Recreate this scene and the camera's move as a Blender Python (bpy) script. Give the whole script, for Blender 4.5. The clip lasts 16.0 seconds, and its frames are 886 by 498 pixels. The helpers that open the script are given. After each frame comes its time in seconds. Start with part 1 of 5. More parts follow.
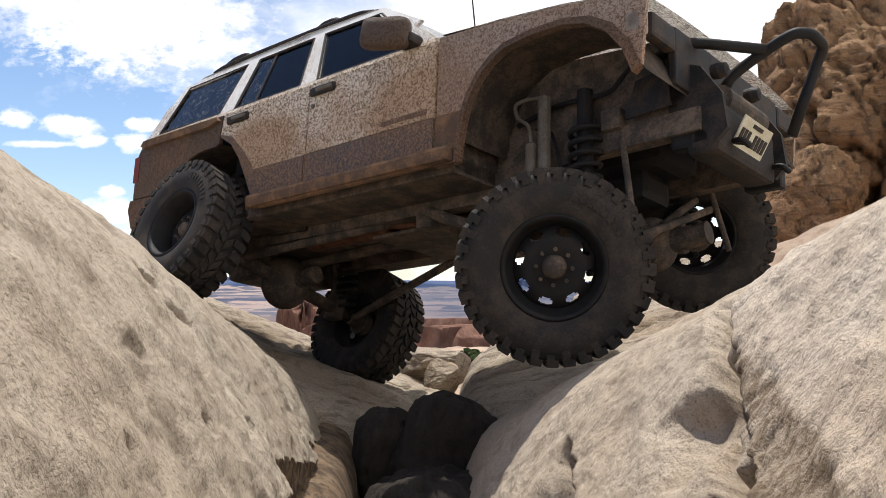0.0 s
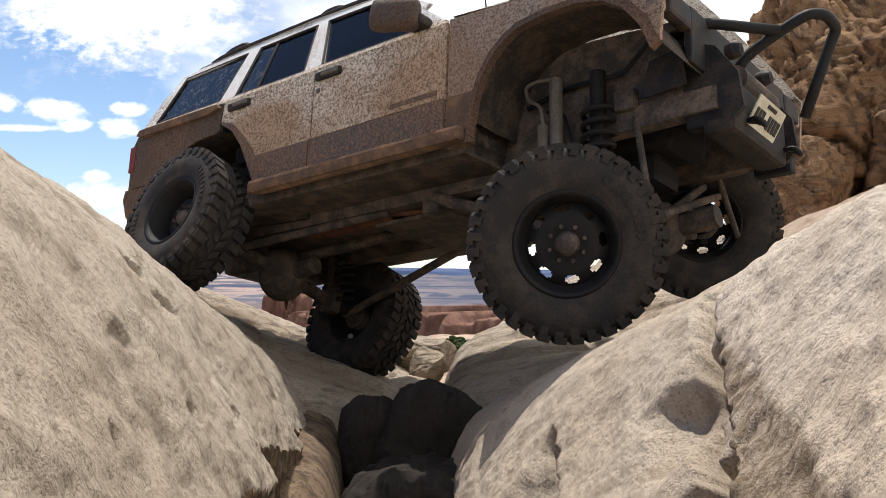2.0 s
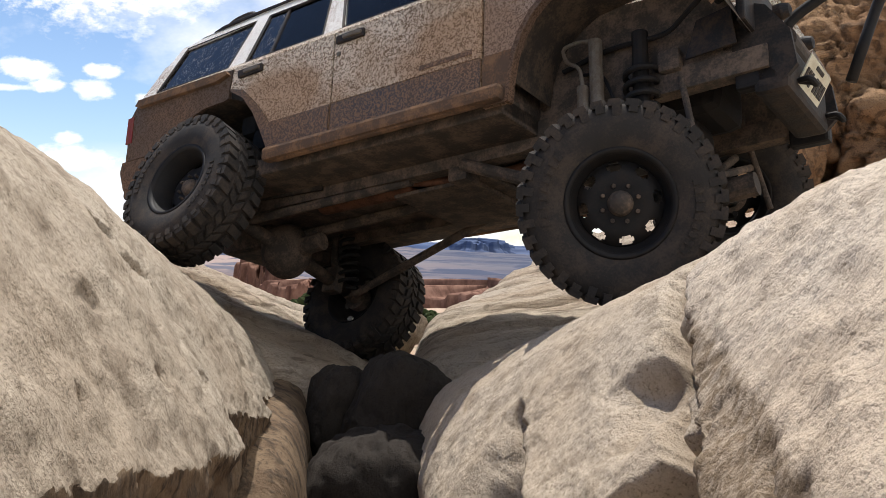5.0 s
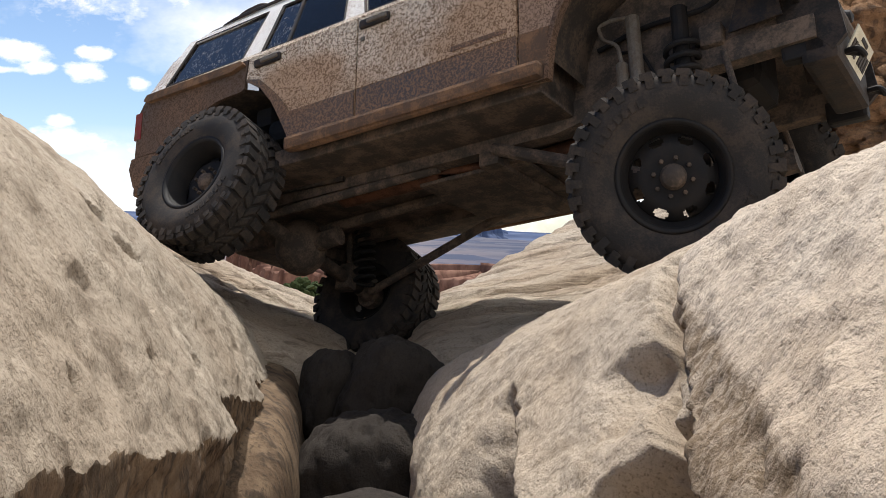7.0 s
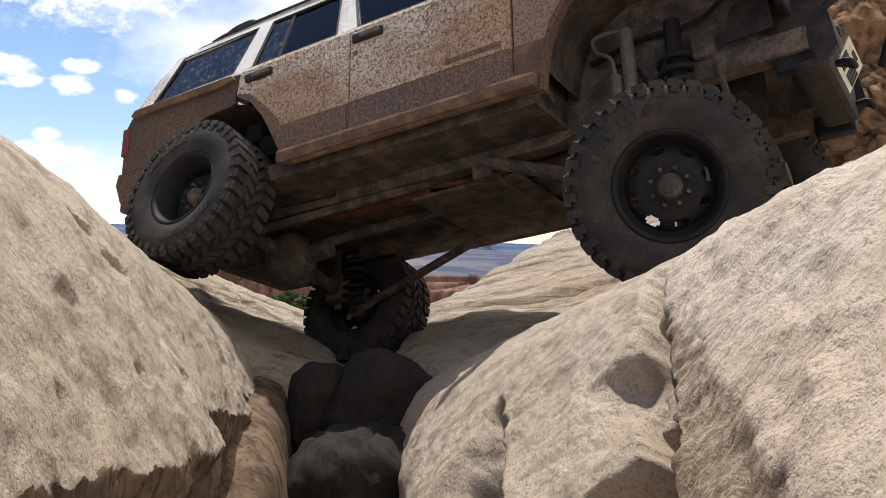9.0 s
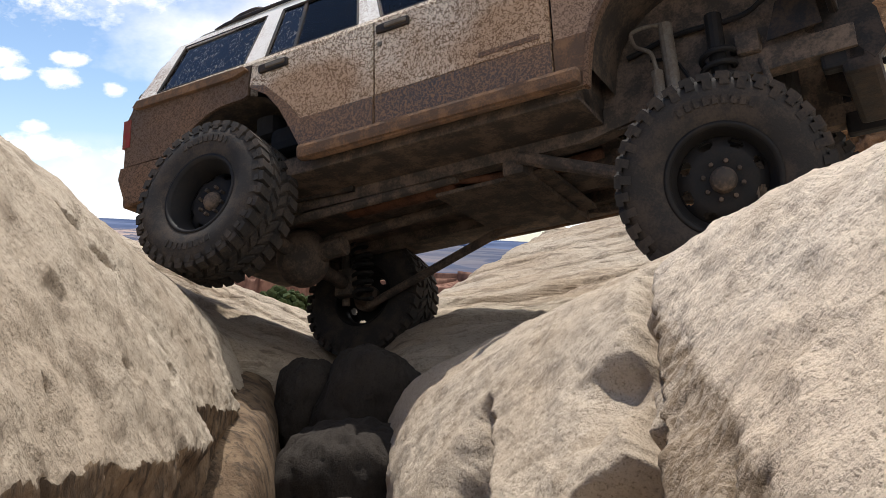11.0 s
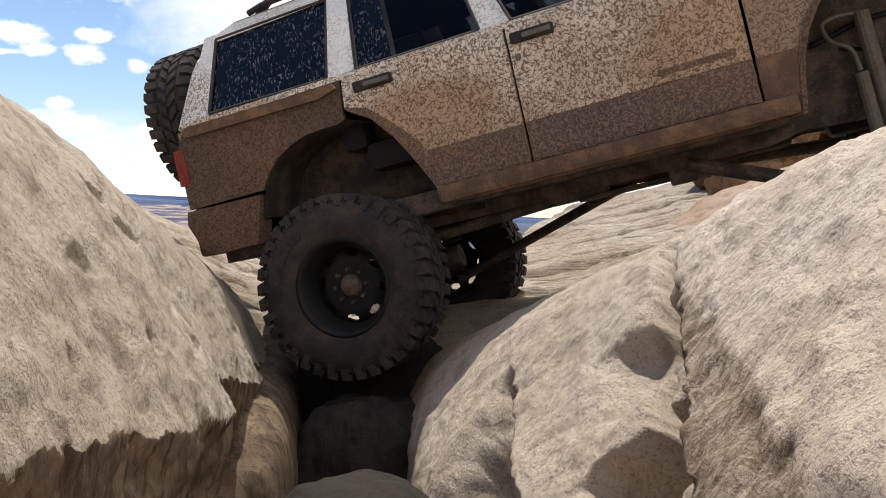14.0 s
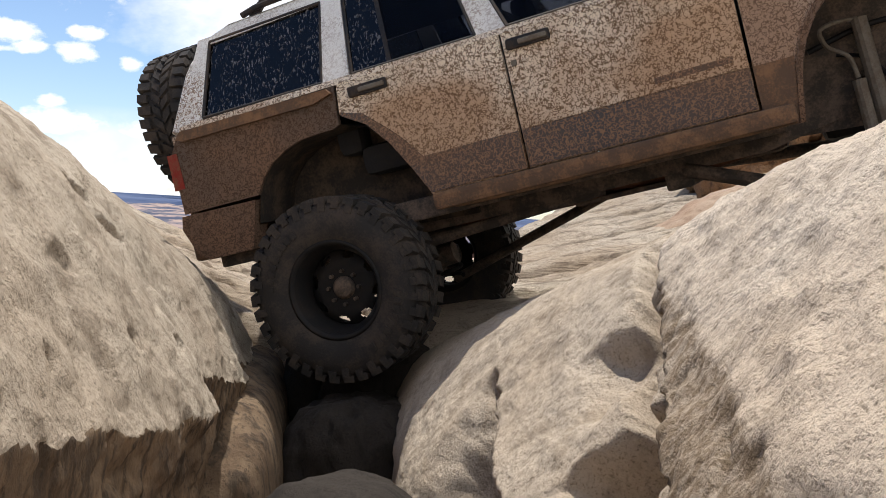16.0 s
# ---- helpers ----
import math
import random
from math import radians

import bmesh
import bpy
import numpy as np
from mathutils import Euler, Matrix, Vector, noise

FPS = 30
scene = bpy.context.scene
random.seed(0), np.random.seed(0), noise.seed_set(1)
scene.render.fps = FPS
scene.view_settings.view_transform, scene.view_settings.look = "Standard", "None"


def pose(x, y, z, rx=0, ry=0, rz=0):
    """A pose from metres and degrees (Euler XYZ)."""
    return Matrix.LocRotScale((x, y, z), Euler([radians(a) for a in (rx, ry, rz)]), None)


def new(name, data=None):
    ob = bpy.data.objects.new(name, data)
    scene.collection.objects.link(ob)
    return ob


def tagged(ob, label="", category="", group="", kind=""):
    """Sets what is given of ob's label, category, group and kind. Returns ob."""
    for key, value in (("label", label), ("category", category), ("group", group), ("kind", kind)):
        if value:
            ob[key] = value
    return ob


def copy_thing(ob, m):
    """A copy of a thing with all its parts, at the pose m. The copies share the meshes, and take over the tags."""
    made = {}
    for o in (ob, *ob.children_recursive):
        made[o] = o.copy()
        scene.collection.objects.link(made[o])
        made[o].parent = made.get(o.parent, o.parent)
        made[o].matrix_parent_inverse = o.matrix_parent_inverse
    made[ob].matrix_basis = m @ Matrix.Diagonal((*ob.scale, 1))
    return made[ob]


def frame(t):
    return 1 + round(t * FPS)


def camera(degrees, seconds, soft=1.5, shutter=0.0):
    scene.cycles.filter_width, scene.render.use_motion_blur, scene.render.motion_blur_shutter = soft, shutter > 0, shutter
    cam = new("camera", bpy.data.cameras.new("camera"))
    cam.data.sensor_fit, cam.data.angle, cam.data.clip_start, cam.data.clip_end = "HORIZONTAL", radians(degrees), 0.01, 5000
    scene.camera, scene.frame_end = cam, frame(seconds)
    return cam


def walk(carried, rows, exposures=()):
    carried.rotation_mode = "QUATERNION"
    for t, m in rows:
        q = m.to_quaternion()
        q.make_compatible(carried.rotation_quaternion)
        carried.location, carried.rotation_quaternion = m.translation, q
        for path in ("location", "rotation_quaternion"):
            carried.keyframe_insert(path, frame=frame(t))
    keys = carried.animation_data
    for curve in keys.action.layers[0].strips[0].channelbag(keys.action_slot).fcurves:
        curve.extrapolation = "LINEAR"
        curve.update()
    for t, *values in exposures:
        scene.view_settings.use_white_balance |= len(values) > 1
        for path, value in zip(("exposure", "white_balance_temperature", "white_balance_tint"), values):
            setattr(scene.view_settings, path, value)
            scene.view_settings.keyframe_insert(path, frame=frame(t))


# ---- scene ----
cam = camera(49.5, 16.0, 0.6)

# camera path: seconds, pose
PATH = [
    (0.0, pose(0.000, 0.000, 1.200, 91.65, -0.50, -0.01)),
    (0.5, pose(-0.000, -0.001, 1.201, 91.80, -0.65, -0.28)),
    (1.0, pose(-0.001, 0.002, 1.204, 91.35, -0.78, -0.32)),
    (1.5, pose(0.002, 0.002, 1.204, 91.08, -0.69, -0.29)),
    (2.0, pose(-0.000, -0.002, 1.207, 90.92, -0.88, -0.83)),
    (2.5, pose(0.004, -0.009, 1.209, 91.17, -0.83, -0.62)),
    (3.0, pose(0.006, -0.015, 1.211, 90.94, -1.15, -1.20)),
    (3.5, pose(0.008, -0.012, 1.208, 90.76, -1.29, -1.33)),
    (4.0, pose(-0.000, -0.005, 1.205, 90.44, -1.84, -1.81)),
    (6.5, pose(0.001, 0.004, 1.199, 88.33, -2.86, -2.59)),
    (7.0, pose(0.001, 0.004, 1.199, 88.52, -2.84, -2.81)),
    (7.5, pose(0.002, 0.005, 1.198, 88.50, -2.83, -3.07)),
    (8.0, pose(0.003, 0.005, 1.199, 88.50, -2.94, -3.30)),
    (8.5, pose(0.002, -0.002, 1.202, 89.28, -2.71, -3.38)),
    (11.0, pose(0.000, -0.008, 1.204, 89.09, -3.09, -4.17)),
    (11.5, pose(0.000, -0.014, 1.206, 89.28, -3.11, -4.28)),
    (12.0, pose(0.003, -0.018, 1.207, 89.38, -3.07, -4.33)),
    (12.5, pose(0.002, -0.014, 1.205, 89.27, -3.07, -4.34)),
    (13.0, pose(-0.001, -0.006, 1.203, 89.07, -3.31, -4.81)),
    (13.5, pose(0.001, -0.009, 1.202, 88.73, -3.26, -4.67)),
    (14.0, pose(0.003, -0.002, 1.195, 87.61, -3.17, -2.83)),
    (14.5, pose(0.030, 0.004, 1.191, 86.86, -3.68, -2.56)),
    (15.0, pose(0.028, -0.002, 1.194, 87.52, -3.50, -2.70)),
    (15.5, pose(0.028, -0.008, 1.196, 87.79, -3.51, -2.92)),
    (16.0, pose(0.025, -0.009, 1.196, 87.68, -3.60, -3.29)),
]
walk(cam, PATH)

# vehicle path: seconds, pose of its body
CAR_PATH = [
    (0.0, pose(1.024, 4.982, 1.628, -9.69, -6.51, -40.25)),
    (0.5, pose(1.051, 4.979, 1.638, -10.09, -6.93, -39.85)),
    (1.0, pose(1.062, 4.976, 1.641, -10.06, -7.14, -39.83)),
    (1.5, pose(1.090, 4.974, 1.649, -10.65, -7.54, -39.41)),
    (2.0, pose(1.140, 4.945, 1.659, -11.24, -7.88, -39.30)),
    (2.5, pose(1.174, 4.938, 1.669, -11.60, -8.24, -38.87)),
    (3.0, pose(1.222, 4.922, 1.684, -11.96, -8.62, -38.54)),
    (3.5, pose(1.253, 4.914, 1.692, -12.37, -9.08, -38.13)),
    (4.0, pose(1.298, 4.884, 1.699, -12.37, -9.36, -38.09)),
    (6.5, pose(1.580, 4.729, 1.749, -13.60, -12.33, -36.13)),
    (7.0, pose(1.609, 4.713, 1.754, -13.83, -12.71, -35.90)),
    (7.5, pose(1.616, 4.696, 1.736, -15.41, -12.91, -35.61)),
    (8.0, pose(1.617, 4.701, 1.741, -15.07, -12.97, -35.39)),
    (8.5, pose(1.627, 4.726, 1.750, -14.92, -13.15, -35.09)),
    (11.0, pose(1.845, 4.631, 1.775, -13.94, -13.44, -32.31)),
    (11.5, pose(1.958, 4.581, 1.804, -11.38, -13.59, -30.99)),
    (12.0, pose(2.089, 4.525, 1.826, -8.18, -13.78, -28.86)),
    (12.5, pose(2.198, 4.491, 1.831, -4.57, -13.90, -27.12)),
    (13.0, pose(2.345, 4.448, 1.828, 0.99, -14.26, -24.98)),
    (13.5, pose(2.433, 4.356, 1.796, 5.31, -15.45, -23.98)),
    (14.0, pose(2.430, 4.352, 1.815, 4.23, -16.11, -23.79)),
    (14.5, pose(2.443, 4.316, 1.817, 4.30, -16.23, -24.29)),
    (15.0, pose(2.447, 4.323, 1.820, 4.78, -16.22, -24.20)),
    (15.5, pose(2.452, 4.322, 1.818, 4.95, -16.23, -24.21)),
    (16.0, pose(2.462, 4.312, 1.815, 5.61, -16.21, -24.27)),
]

# ---------------------------------------------------------------- world, sun
SUN_DIR = Vector((-0.05, 0.37, 0.92)).normalized()
world = bpy.data.worlds.new("sky")
scene.world = world
world.use_nodes = True


def build_sky():
    nt = world.node_tree
    N, L = nt.nodes, nt.links
    N.clear()

    def math_node(op, a, b=None, c=None, clamp=False):
        n = N.new("ShaderNodeMath")
        n.operation, n.use_clamp = op, clamp
        for i, v in enumerate((a, b, c)):
            if v is None:
                continue
            if isinstance(v, (int, float)):
                n.inputs[i].default_value = v
            else:
                L.new(v, n.inputs[i])
        return n.outputs[0]

    sky = N.new("ShaderNodeTexSky")
    sky.sky_type, sky.sun_disc = "NISHITA", False
    sky.sun_elevation = math.asin(SUN_DIR.z)
    sky.sun_rotation = math.atan2(SUN_DIR.x, SUN_DIR.y)
    sky.altitude, sky.air_density, sky.dust_density, sky.ozone_density = 1500, 1.0, 0.6, 2.0
    tc = N.new("ShaderNodeTexCoord")
    sep = N.new("ShaderNodeSeparateXYZ")
    L.new(tc.outputs["Generated"], sep.inputs[0])
    x, y, z = sep.outputs
    ay = math_node("MAXIMUM", math_node("ABSOLUTE", y), 0.05)
    u, v = math_node("DIVIDE", x, ay), math_node("DIVIDE", z, ay)
    # ragged edges: a noise field that warps the cloud outlines
    comb = N.new("ShaderNodeCombineXYZ")
    L.new(u, comb.inputs[0]), L.new(math_node("MULTIPLY", v, 1.7), comb.inputs[1]), L.new(y, comb.inputs[2])

    def fbm(scale, detail, rough):
        n = N.new("ShaderNodeTexNoise")
        n.inputs["Scale"].default_value, n.inputs["Detail"].default_value = scale, detail
        n.inputs["Roughness"].default_value = rough
        L.new(comb.outputs[0], n.inputs["Vector"])
        return n.outputs["Fac"]

    rag, soft, wide = fbm(34, 6, 0.62), fbm(9, 5, 0.6), fbm(5, 6, 0.6)
    warp = math_node("MULTIPLY", math_node("SUBTRACT", rag, 0.5), 1.9)
    # single fair-weather clouds: centre and half axes on the forward sky, edge softness
    clouds = [(-0.325, 0.262, 0.125, 0.060, 0.35), (-0.300, 0.275, 0.160, 0.085, 0.7), (-0.400, 0.300, 0.12, 0.07, 0.7), (-0.255, 0.235, 0.10, 0.030, 0.9),
              (-0.447, 0.162, 0.024, 0.013, 0.5), (-0.392, 0.154, 0.036, 0.014, 0.5), (-0.370, 0.138, 0.020, 0.008, 0.5),
              (-0.314, 0.155, 0.026, 0.009, 0.45), (-0.320, 0.137, 0.024, 0.012, 0.5), (-0.220, 0.268, 0.020, 0.010, 0.5),
              (-0.347, 0.086, 0.018, 0.007, 0.5), (-0.268, 0.128, 0.013, 0.009, 0.5), (-0.345, 0.066, 0.060, 0.016, 0.6),
              (-0.420, 0.135, 0.050, 0.004, 0.8), (-0.230, 0.062, 0.05, 0.02, 0.6), (-0.43, 0.045, 0.07, 0.02, 0.6)]
    total = None
    for cu, cv, a, b, edge in clouds:
        du = math_node("MULTIPLY", math_node("SUBTRACT", u, cu), 1 / a)
        dv = math_node("MULTIPLY", math_node("SUBTRACT", v, cv), 1 / b)
        d = math_node("SQRT", math_node("ADD", math_node("MULTIPLY", du, du), math_node("MULTIPLY", dv, dv)))
        m = math_node("MULTIPLY", math_node("SUBTRACT", math_node("ADD", warp, 1.0), d), 1 / edge, clamp=True)
        total = m if total is None else math_node("MAXIMUM", total, m)
    # thin high veil overhead and to the side of the sun
    veil = math_node("MULTIPLY", math_node("ADD", math_node("SUBTRACT", wide, 0.42), math_node("MULTIPLY", math_node("ADD", u, 0.24), 1.6)), 3.0, clamp=True)
    veil = math_node("MULTIPLY", veil, math_node("MULTIPLY", math_node("SUBTRACT", v, 0.03), 9.0, clamp=True))
    # broken bank of cloud above the horizon
    bank = math_node("MULTIPLY", math_node("SUBTRACT", soft, 0.43), 6.0, clamp=True)
    low = math_node("MULTIPLY", math_node("SUBTRACT", 0.085, v), 18.0, clamp=True)
    bank = math_node("MULTIPLY", bank, low)
    mask = math_node("MAXIMUM", math_node("MAXIMUM", total, math_node("MULTIPLY", veil, 0.95)), bank)
    grey = math_node("MULTIPLY", math_node("SUBTRACT", fbm(14, 3, 0.5), 0.42), 2.2, clamp=True)
    ramp = N.new("ShaderNodeMix")
    ramp.data_type = "RGBA"
    ramp.inputs[6].default_value, ramp.inputs[7].default_value = (1.3, 1.3, 1.32, 1), (0.85, 0.88, 0.95, 1)
    L.new(grey, ramp.inputs[0])
    tint = N.new("ShaderNodeMix")
    tint.data_type = "RGBA"
    tint.blend_type = "MULTIPLY"
    tint.inputs[0].default_value = 1
    L.new(sky.outputs[0], tint.inputs[6])
    tint.inputs[7].default_value = (SKY * 0.98, SKY, SKY * 1.06, 1)
    mix = N.new("ShaderNodeMix")
    mix.data_type = "RGBA"
    L.new(mask, mix.inputs[0]), L.new(tint.outputs[2], mix.inputs[6]), L.new(ramp.outputs[2], mix.inputs[7])
    bg, out = N.new("ShaderNodeBackground"), N.new("ShaderNodeOutputWorld")
    L.new(mix.outputs[2], bg.inputs[0]), L.new(bg.outputs[0], out.inputs[0])


SKY = 0.13
build_sky()
sun = new("sun", bpy.data.lights.new("sun", "SUN"))
sun.data.energy, sun.data.angle, sun.data.color = 4.5, radians(0.53), (1.0, 0.95, 0.885)
sun.matrix_world = SUN_DIR.to_track_quat("Z", "Y").to_matrix().to_4x4()
tagged(sun, kind="structure")


# ---------------------------------------------------------------- materials
class Nodes:
    """Short hand for one node material."""

    def __init__(self, name, rough=0.8, metal=0.0, spec=0.5):
        self.m = bpy.data.materials.new(name)
        self.m.use_nodes = True
        self.t = self.m.node_tree
        self.b = self.t.nodes["Principled BSDF"]
        self.b.inputs["Roughness"].default_value, self.b.inputs["Metallic"].default_value = rough, metal
        self.b.inputs["Specular IOR Level"].default_value = spec
        self.tc = self.t.nodes.new("ShaderNodeTexCoord")
        self.co = self.tc.outputs["Object"]

    def put(self, socket, v):
        if hasattr(v, "is_output"):
            self.t.links.new(v, socket)
        else:
            socket.default_value = (*v, 1) if isinstance(v, tuple) and len(v) == 3 and socket.type == "RGBA" else v

    def math(self, op, a, b=0.0, clamp=False):
        n = self.t.nodes.new("ShaderNodeMath")
        n.operation, n.use_clamp = op, clamp
        self.put(n.inputs[0], a), self.put(n.inputs[1], b)
        return n.outputs[0]

    def scaled(self, scale, rot=(0, 0, 0)):
        n = self.t.nodes.new("ShaderNodeMapping")
        n.inputs["Scale"].default_value = scale
        n.inputs["Rotation"].default_value = [radians(a) for a in rot]
        self.t.links.new(self.co, n.inputs[0])
        return n.outputs[0]

    def noise(self, scale, detail=4, rough=0.55, at=None, distort=0.0):
        n = self.t.nodes.new("ShaderNodeTexNoise")
        n.inputs["Scale"].default_value, n.inputs["Detail"].default_value = scale, detail
        n.inputs["Roughness"].default_value, n.inputs["Distortion"].default_value = rough, distort
        self.t.links.new(at or self.co, n.inputs["Vector"])
        return n.outputs["Fac"]

    def voronoi(self, scale, feature="F1", at=None, rand=1.0):
        n = self.t.nodes.new("ShaderNodeTexVoronoi")
        n.feature = feature
        n.inputs["Scale"].default_value, n.inputs["Randomness"].default_value = scale, rand
        self.t.links.new(at or self.co, n.inputs["Vector"])
        return n.outputs["Distance"]

    def step(self, v, lo, hi):
        n = self.t.nodes.new("ShaderNodeMapRange")
        n.interpolation_type = "SMOOTHSTEP"
        self.put(n.inputs[0], v)
        n.inputs[1].default_value, n.inputs[2].default_value = lo, hi
        return n.outputs[0]

    def mix(self, f, a, b):
        n = self.t.nodes.new("ShaderNodeMix")
        n.data_type = "RGBA"
        self.put(n.inputs[0], f), self.put(n.inputs[6], a), self.put(n.inputs[7], b)
        return n.outputs[2]

    def xyz(self):
        n = self.t.nodes.new("ShaderNodeSeparateXYZ")
        self.t.links.new(self.co, n.inputs[0])
        return n.outputs

    def random(self):
        return self.t.nodes.new("ShaderNodeObjectInfo").outputs["Random"]

    def color(self, c):
        self.put(self.b.inputs["Base Color"], c)
        return self

    def rough(self, r):
        self.put(self.b.inputs["Roughness"], r)
        return self

    def bump(self, *layers):
        last = None
        for height, strength, dist in layers:
            n = self.t.nodes.new("ShaderNodeBump")
            n.inputs["Strength"].default_value, n.inputs["Distance"].default_value = strength, dist
            self.t.links.new(height, n.inputs["Height"])
            if last:
                self.t.links.new(last, n.inputs["Normal"])
            last = n.outputs[0]
        self.t.links.new(last, self.b.inputs["Normal"])
        return self


def sandstone(name, pale, warm, dark, streak=(0, 0, 0), patch=0.5, seam=None, bed=0.0):
    """Pale weathered sandstone with darker lichen patches and a grainy, scoured skin."""
    k = Nodes(name, 0.92, 0, 0.25)
    drag = k.scaled((1.5, 1.0, 1.0), streak)
    big, mid = k.noise(1.1, 5, 0.55), k.noise(7, 6, 0.62, drag, 0.4)
    fine, grain = k.noise(38, 5, 0.65, drag), k.noise(190, 3, 0.6)
    c = k.mix(k.step(big, 0.35, 0.68), pale, warm)
    c = k.mix(k.math("MULTIPLY", k.step(mid, 0.50, 0.66), patch), c, dark)
    c = k.mix(k.math("MULTIPLY", k.step(fine, 0.56, 0.74), patch * 0.6), c, dark)
    c = k.mix(k.math("MULTIPLY", k.step(grain, 0.5, 0.72), 0.55), c, tuple(v * 0.5 for v in pale))
    # lit and shaded sides of the fine relief, partly put into the colour
    speck = k.noise(60, 5, 0.8)
    pock = k.step(k.noise(120, 3, 0.6), 0.58, 0.66)
    c = k.mix(k.math("MULTIPLY", pock, 0.6), c, tuple(v * 0.8 for v in dark))
    c = k.mix(k.math("MULTIPLY", k.step(speck, 0.52, 0.66), 0.6), c, tuple(v * 0.55 for v in warm))
    c = k.mix(k.math("MULTIPLY", k.step(speck, 0.46, 0.30), 0.45), c, tuple(min(1.0, v * 1.22) for v in pale))
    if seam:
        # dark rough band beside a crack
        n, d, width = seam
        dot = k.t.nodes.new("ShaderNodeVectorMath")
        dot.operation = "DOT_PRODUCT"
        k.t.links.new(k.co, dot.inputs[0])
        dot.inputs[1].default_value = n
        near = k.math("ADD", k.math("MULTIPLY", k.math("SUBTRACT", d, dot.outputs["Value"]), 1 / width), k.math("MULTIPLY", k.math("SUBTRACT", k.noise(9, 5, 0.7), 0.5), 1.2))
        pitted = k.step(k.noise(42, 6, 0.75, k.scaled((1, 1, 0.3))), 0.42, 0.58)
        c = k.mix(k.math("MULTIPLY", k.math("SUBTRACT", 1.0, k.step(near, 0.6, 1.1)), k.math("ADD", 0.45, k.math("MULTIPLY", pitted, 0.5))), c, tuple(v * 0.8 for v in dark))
    layers = (mid, 0.3, 0.03)
    if bed:
        # thin bedding lines that follow the slope
        lines = k.noise(1.0, 7, 0.72, k.scaled((0.5, 7.0, 9.0), (0, 14, 8)), 0.5)
        c = k.mix(k.math("MULTIPLY", k.step(lines, 0.53, 0.62), bed), c, tuple(v * 0.9 for v in dark))
        layers = (lines, 0.9, 0.10)
    k.color(c)
    k.bump(layers, (fine, 0.6, 0.014), (k.noise(100, 5, 0.75), 0.6, 0.007), (k.step(k.noise(120, 3, 0.6), 0.60, 0.50), 0.5, 0.004), (grain, 0.6, 0.003))
    return k.m


def broken_face(name):
    """Brown stained break with dark vertical runs and small pits."""
    k = Nodes(name, 0.9, 0, 0.3)
    runs = k.noise(15, 6, 0.65, k.scaled((1, 1, 0.2)), 0.3)
    blot = k.noise(5, 5, 0.6)
    pit = k.noise(48, 5, 0.7, k.scaled((1, 1, 0.5)))
    c = k.mix(k.step(blot, 0.38, 0.62), (0.25, 0.175, 0.11), (0.15, 0.10, 0.062))
    c = k.mix(k.math("MULTIPLY", k.step(runs, 0.46, 0.62), 0.8), c, (0.055, 0.04, 0.028))
    c = k.mix(k.math("MULTIPLY", k.step(pit, 0.55, 0.66), 0.7), c, (0.04, 0.03, 0.022))
    k.color(c)
    k.bump((runs, 0.7, 0.03), (pit, 0.8, 0.012), (k.noise(150, 4, 0.7), 0.6, 0.004))
    return k.m


ROCK_L = sandstone("pale_sandstone", (0.48, 0.41, 0.325), (0.41, 0.335, 0.255), (0.18, 0.135, 0.095), (0, 38, 20), 0.6)
BREAK = broken_face("brown_stained_break")
ROCK_R = sandstone("buff_sandstone", (0.58, 0.485, 0.375), (0.51, 0.405, 0.295), (0.25, 0.178, 0.112), (0, -35, -20), 0.42)
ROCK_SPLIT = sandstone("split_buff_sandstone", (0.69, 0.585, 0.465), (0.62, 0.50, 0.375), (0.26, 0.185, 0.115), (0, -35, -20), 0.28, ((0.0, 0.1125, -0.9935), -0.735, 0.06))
ROCK_FAR = sandstone("bleached_sandstone", (0.60, 0.51, 0.40), (0.50, 0.39, 0.28), (0.22, 0.165, 0.12), (0, 75, 10), 0.45, None, 0.7)
CLIFF = sandstone("varnished_red_sandstone", (0.45, 0.27, 0.14), (0.31, 0.165, 0.08), (0.07, 0.045, 0.03), (0, 20, 0), 0.7, None, 0.5)
BROWN = sandstone("brown_loose_sandstone", (0.30, 0.21, 0.14), (0.24, 0.16, 0.10), (0.09, 0.06, 0.04), (0, 0, 0), 0.7)
LEDGE = sandstone("pink_sandstone", (0.48, 0.36, 0.26), (0.40, 0.26, 0.17), (0.18, 0.10, 0.06), (0, 10, 0), 0.5)
# near-black base colour holds the deep shade of the crevice
SHADE_ROCK = sandstone("shade_dark_sandstone", (0.045, 0.037, 0.03), (0.035, 0.028, 0.023), (0.015, 0.012, 0.01), (0, 0, 0), 0.6)


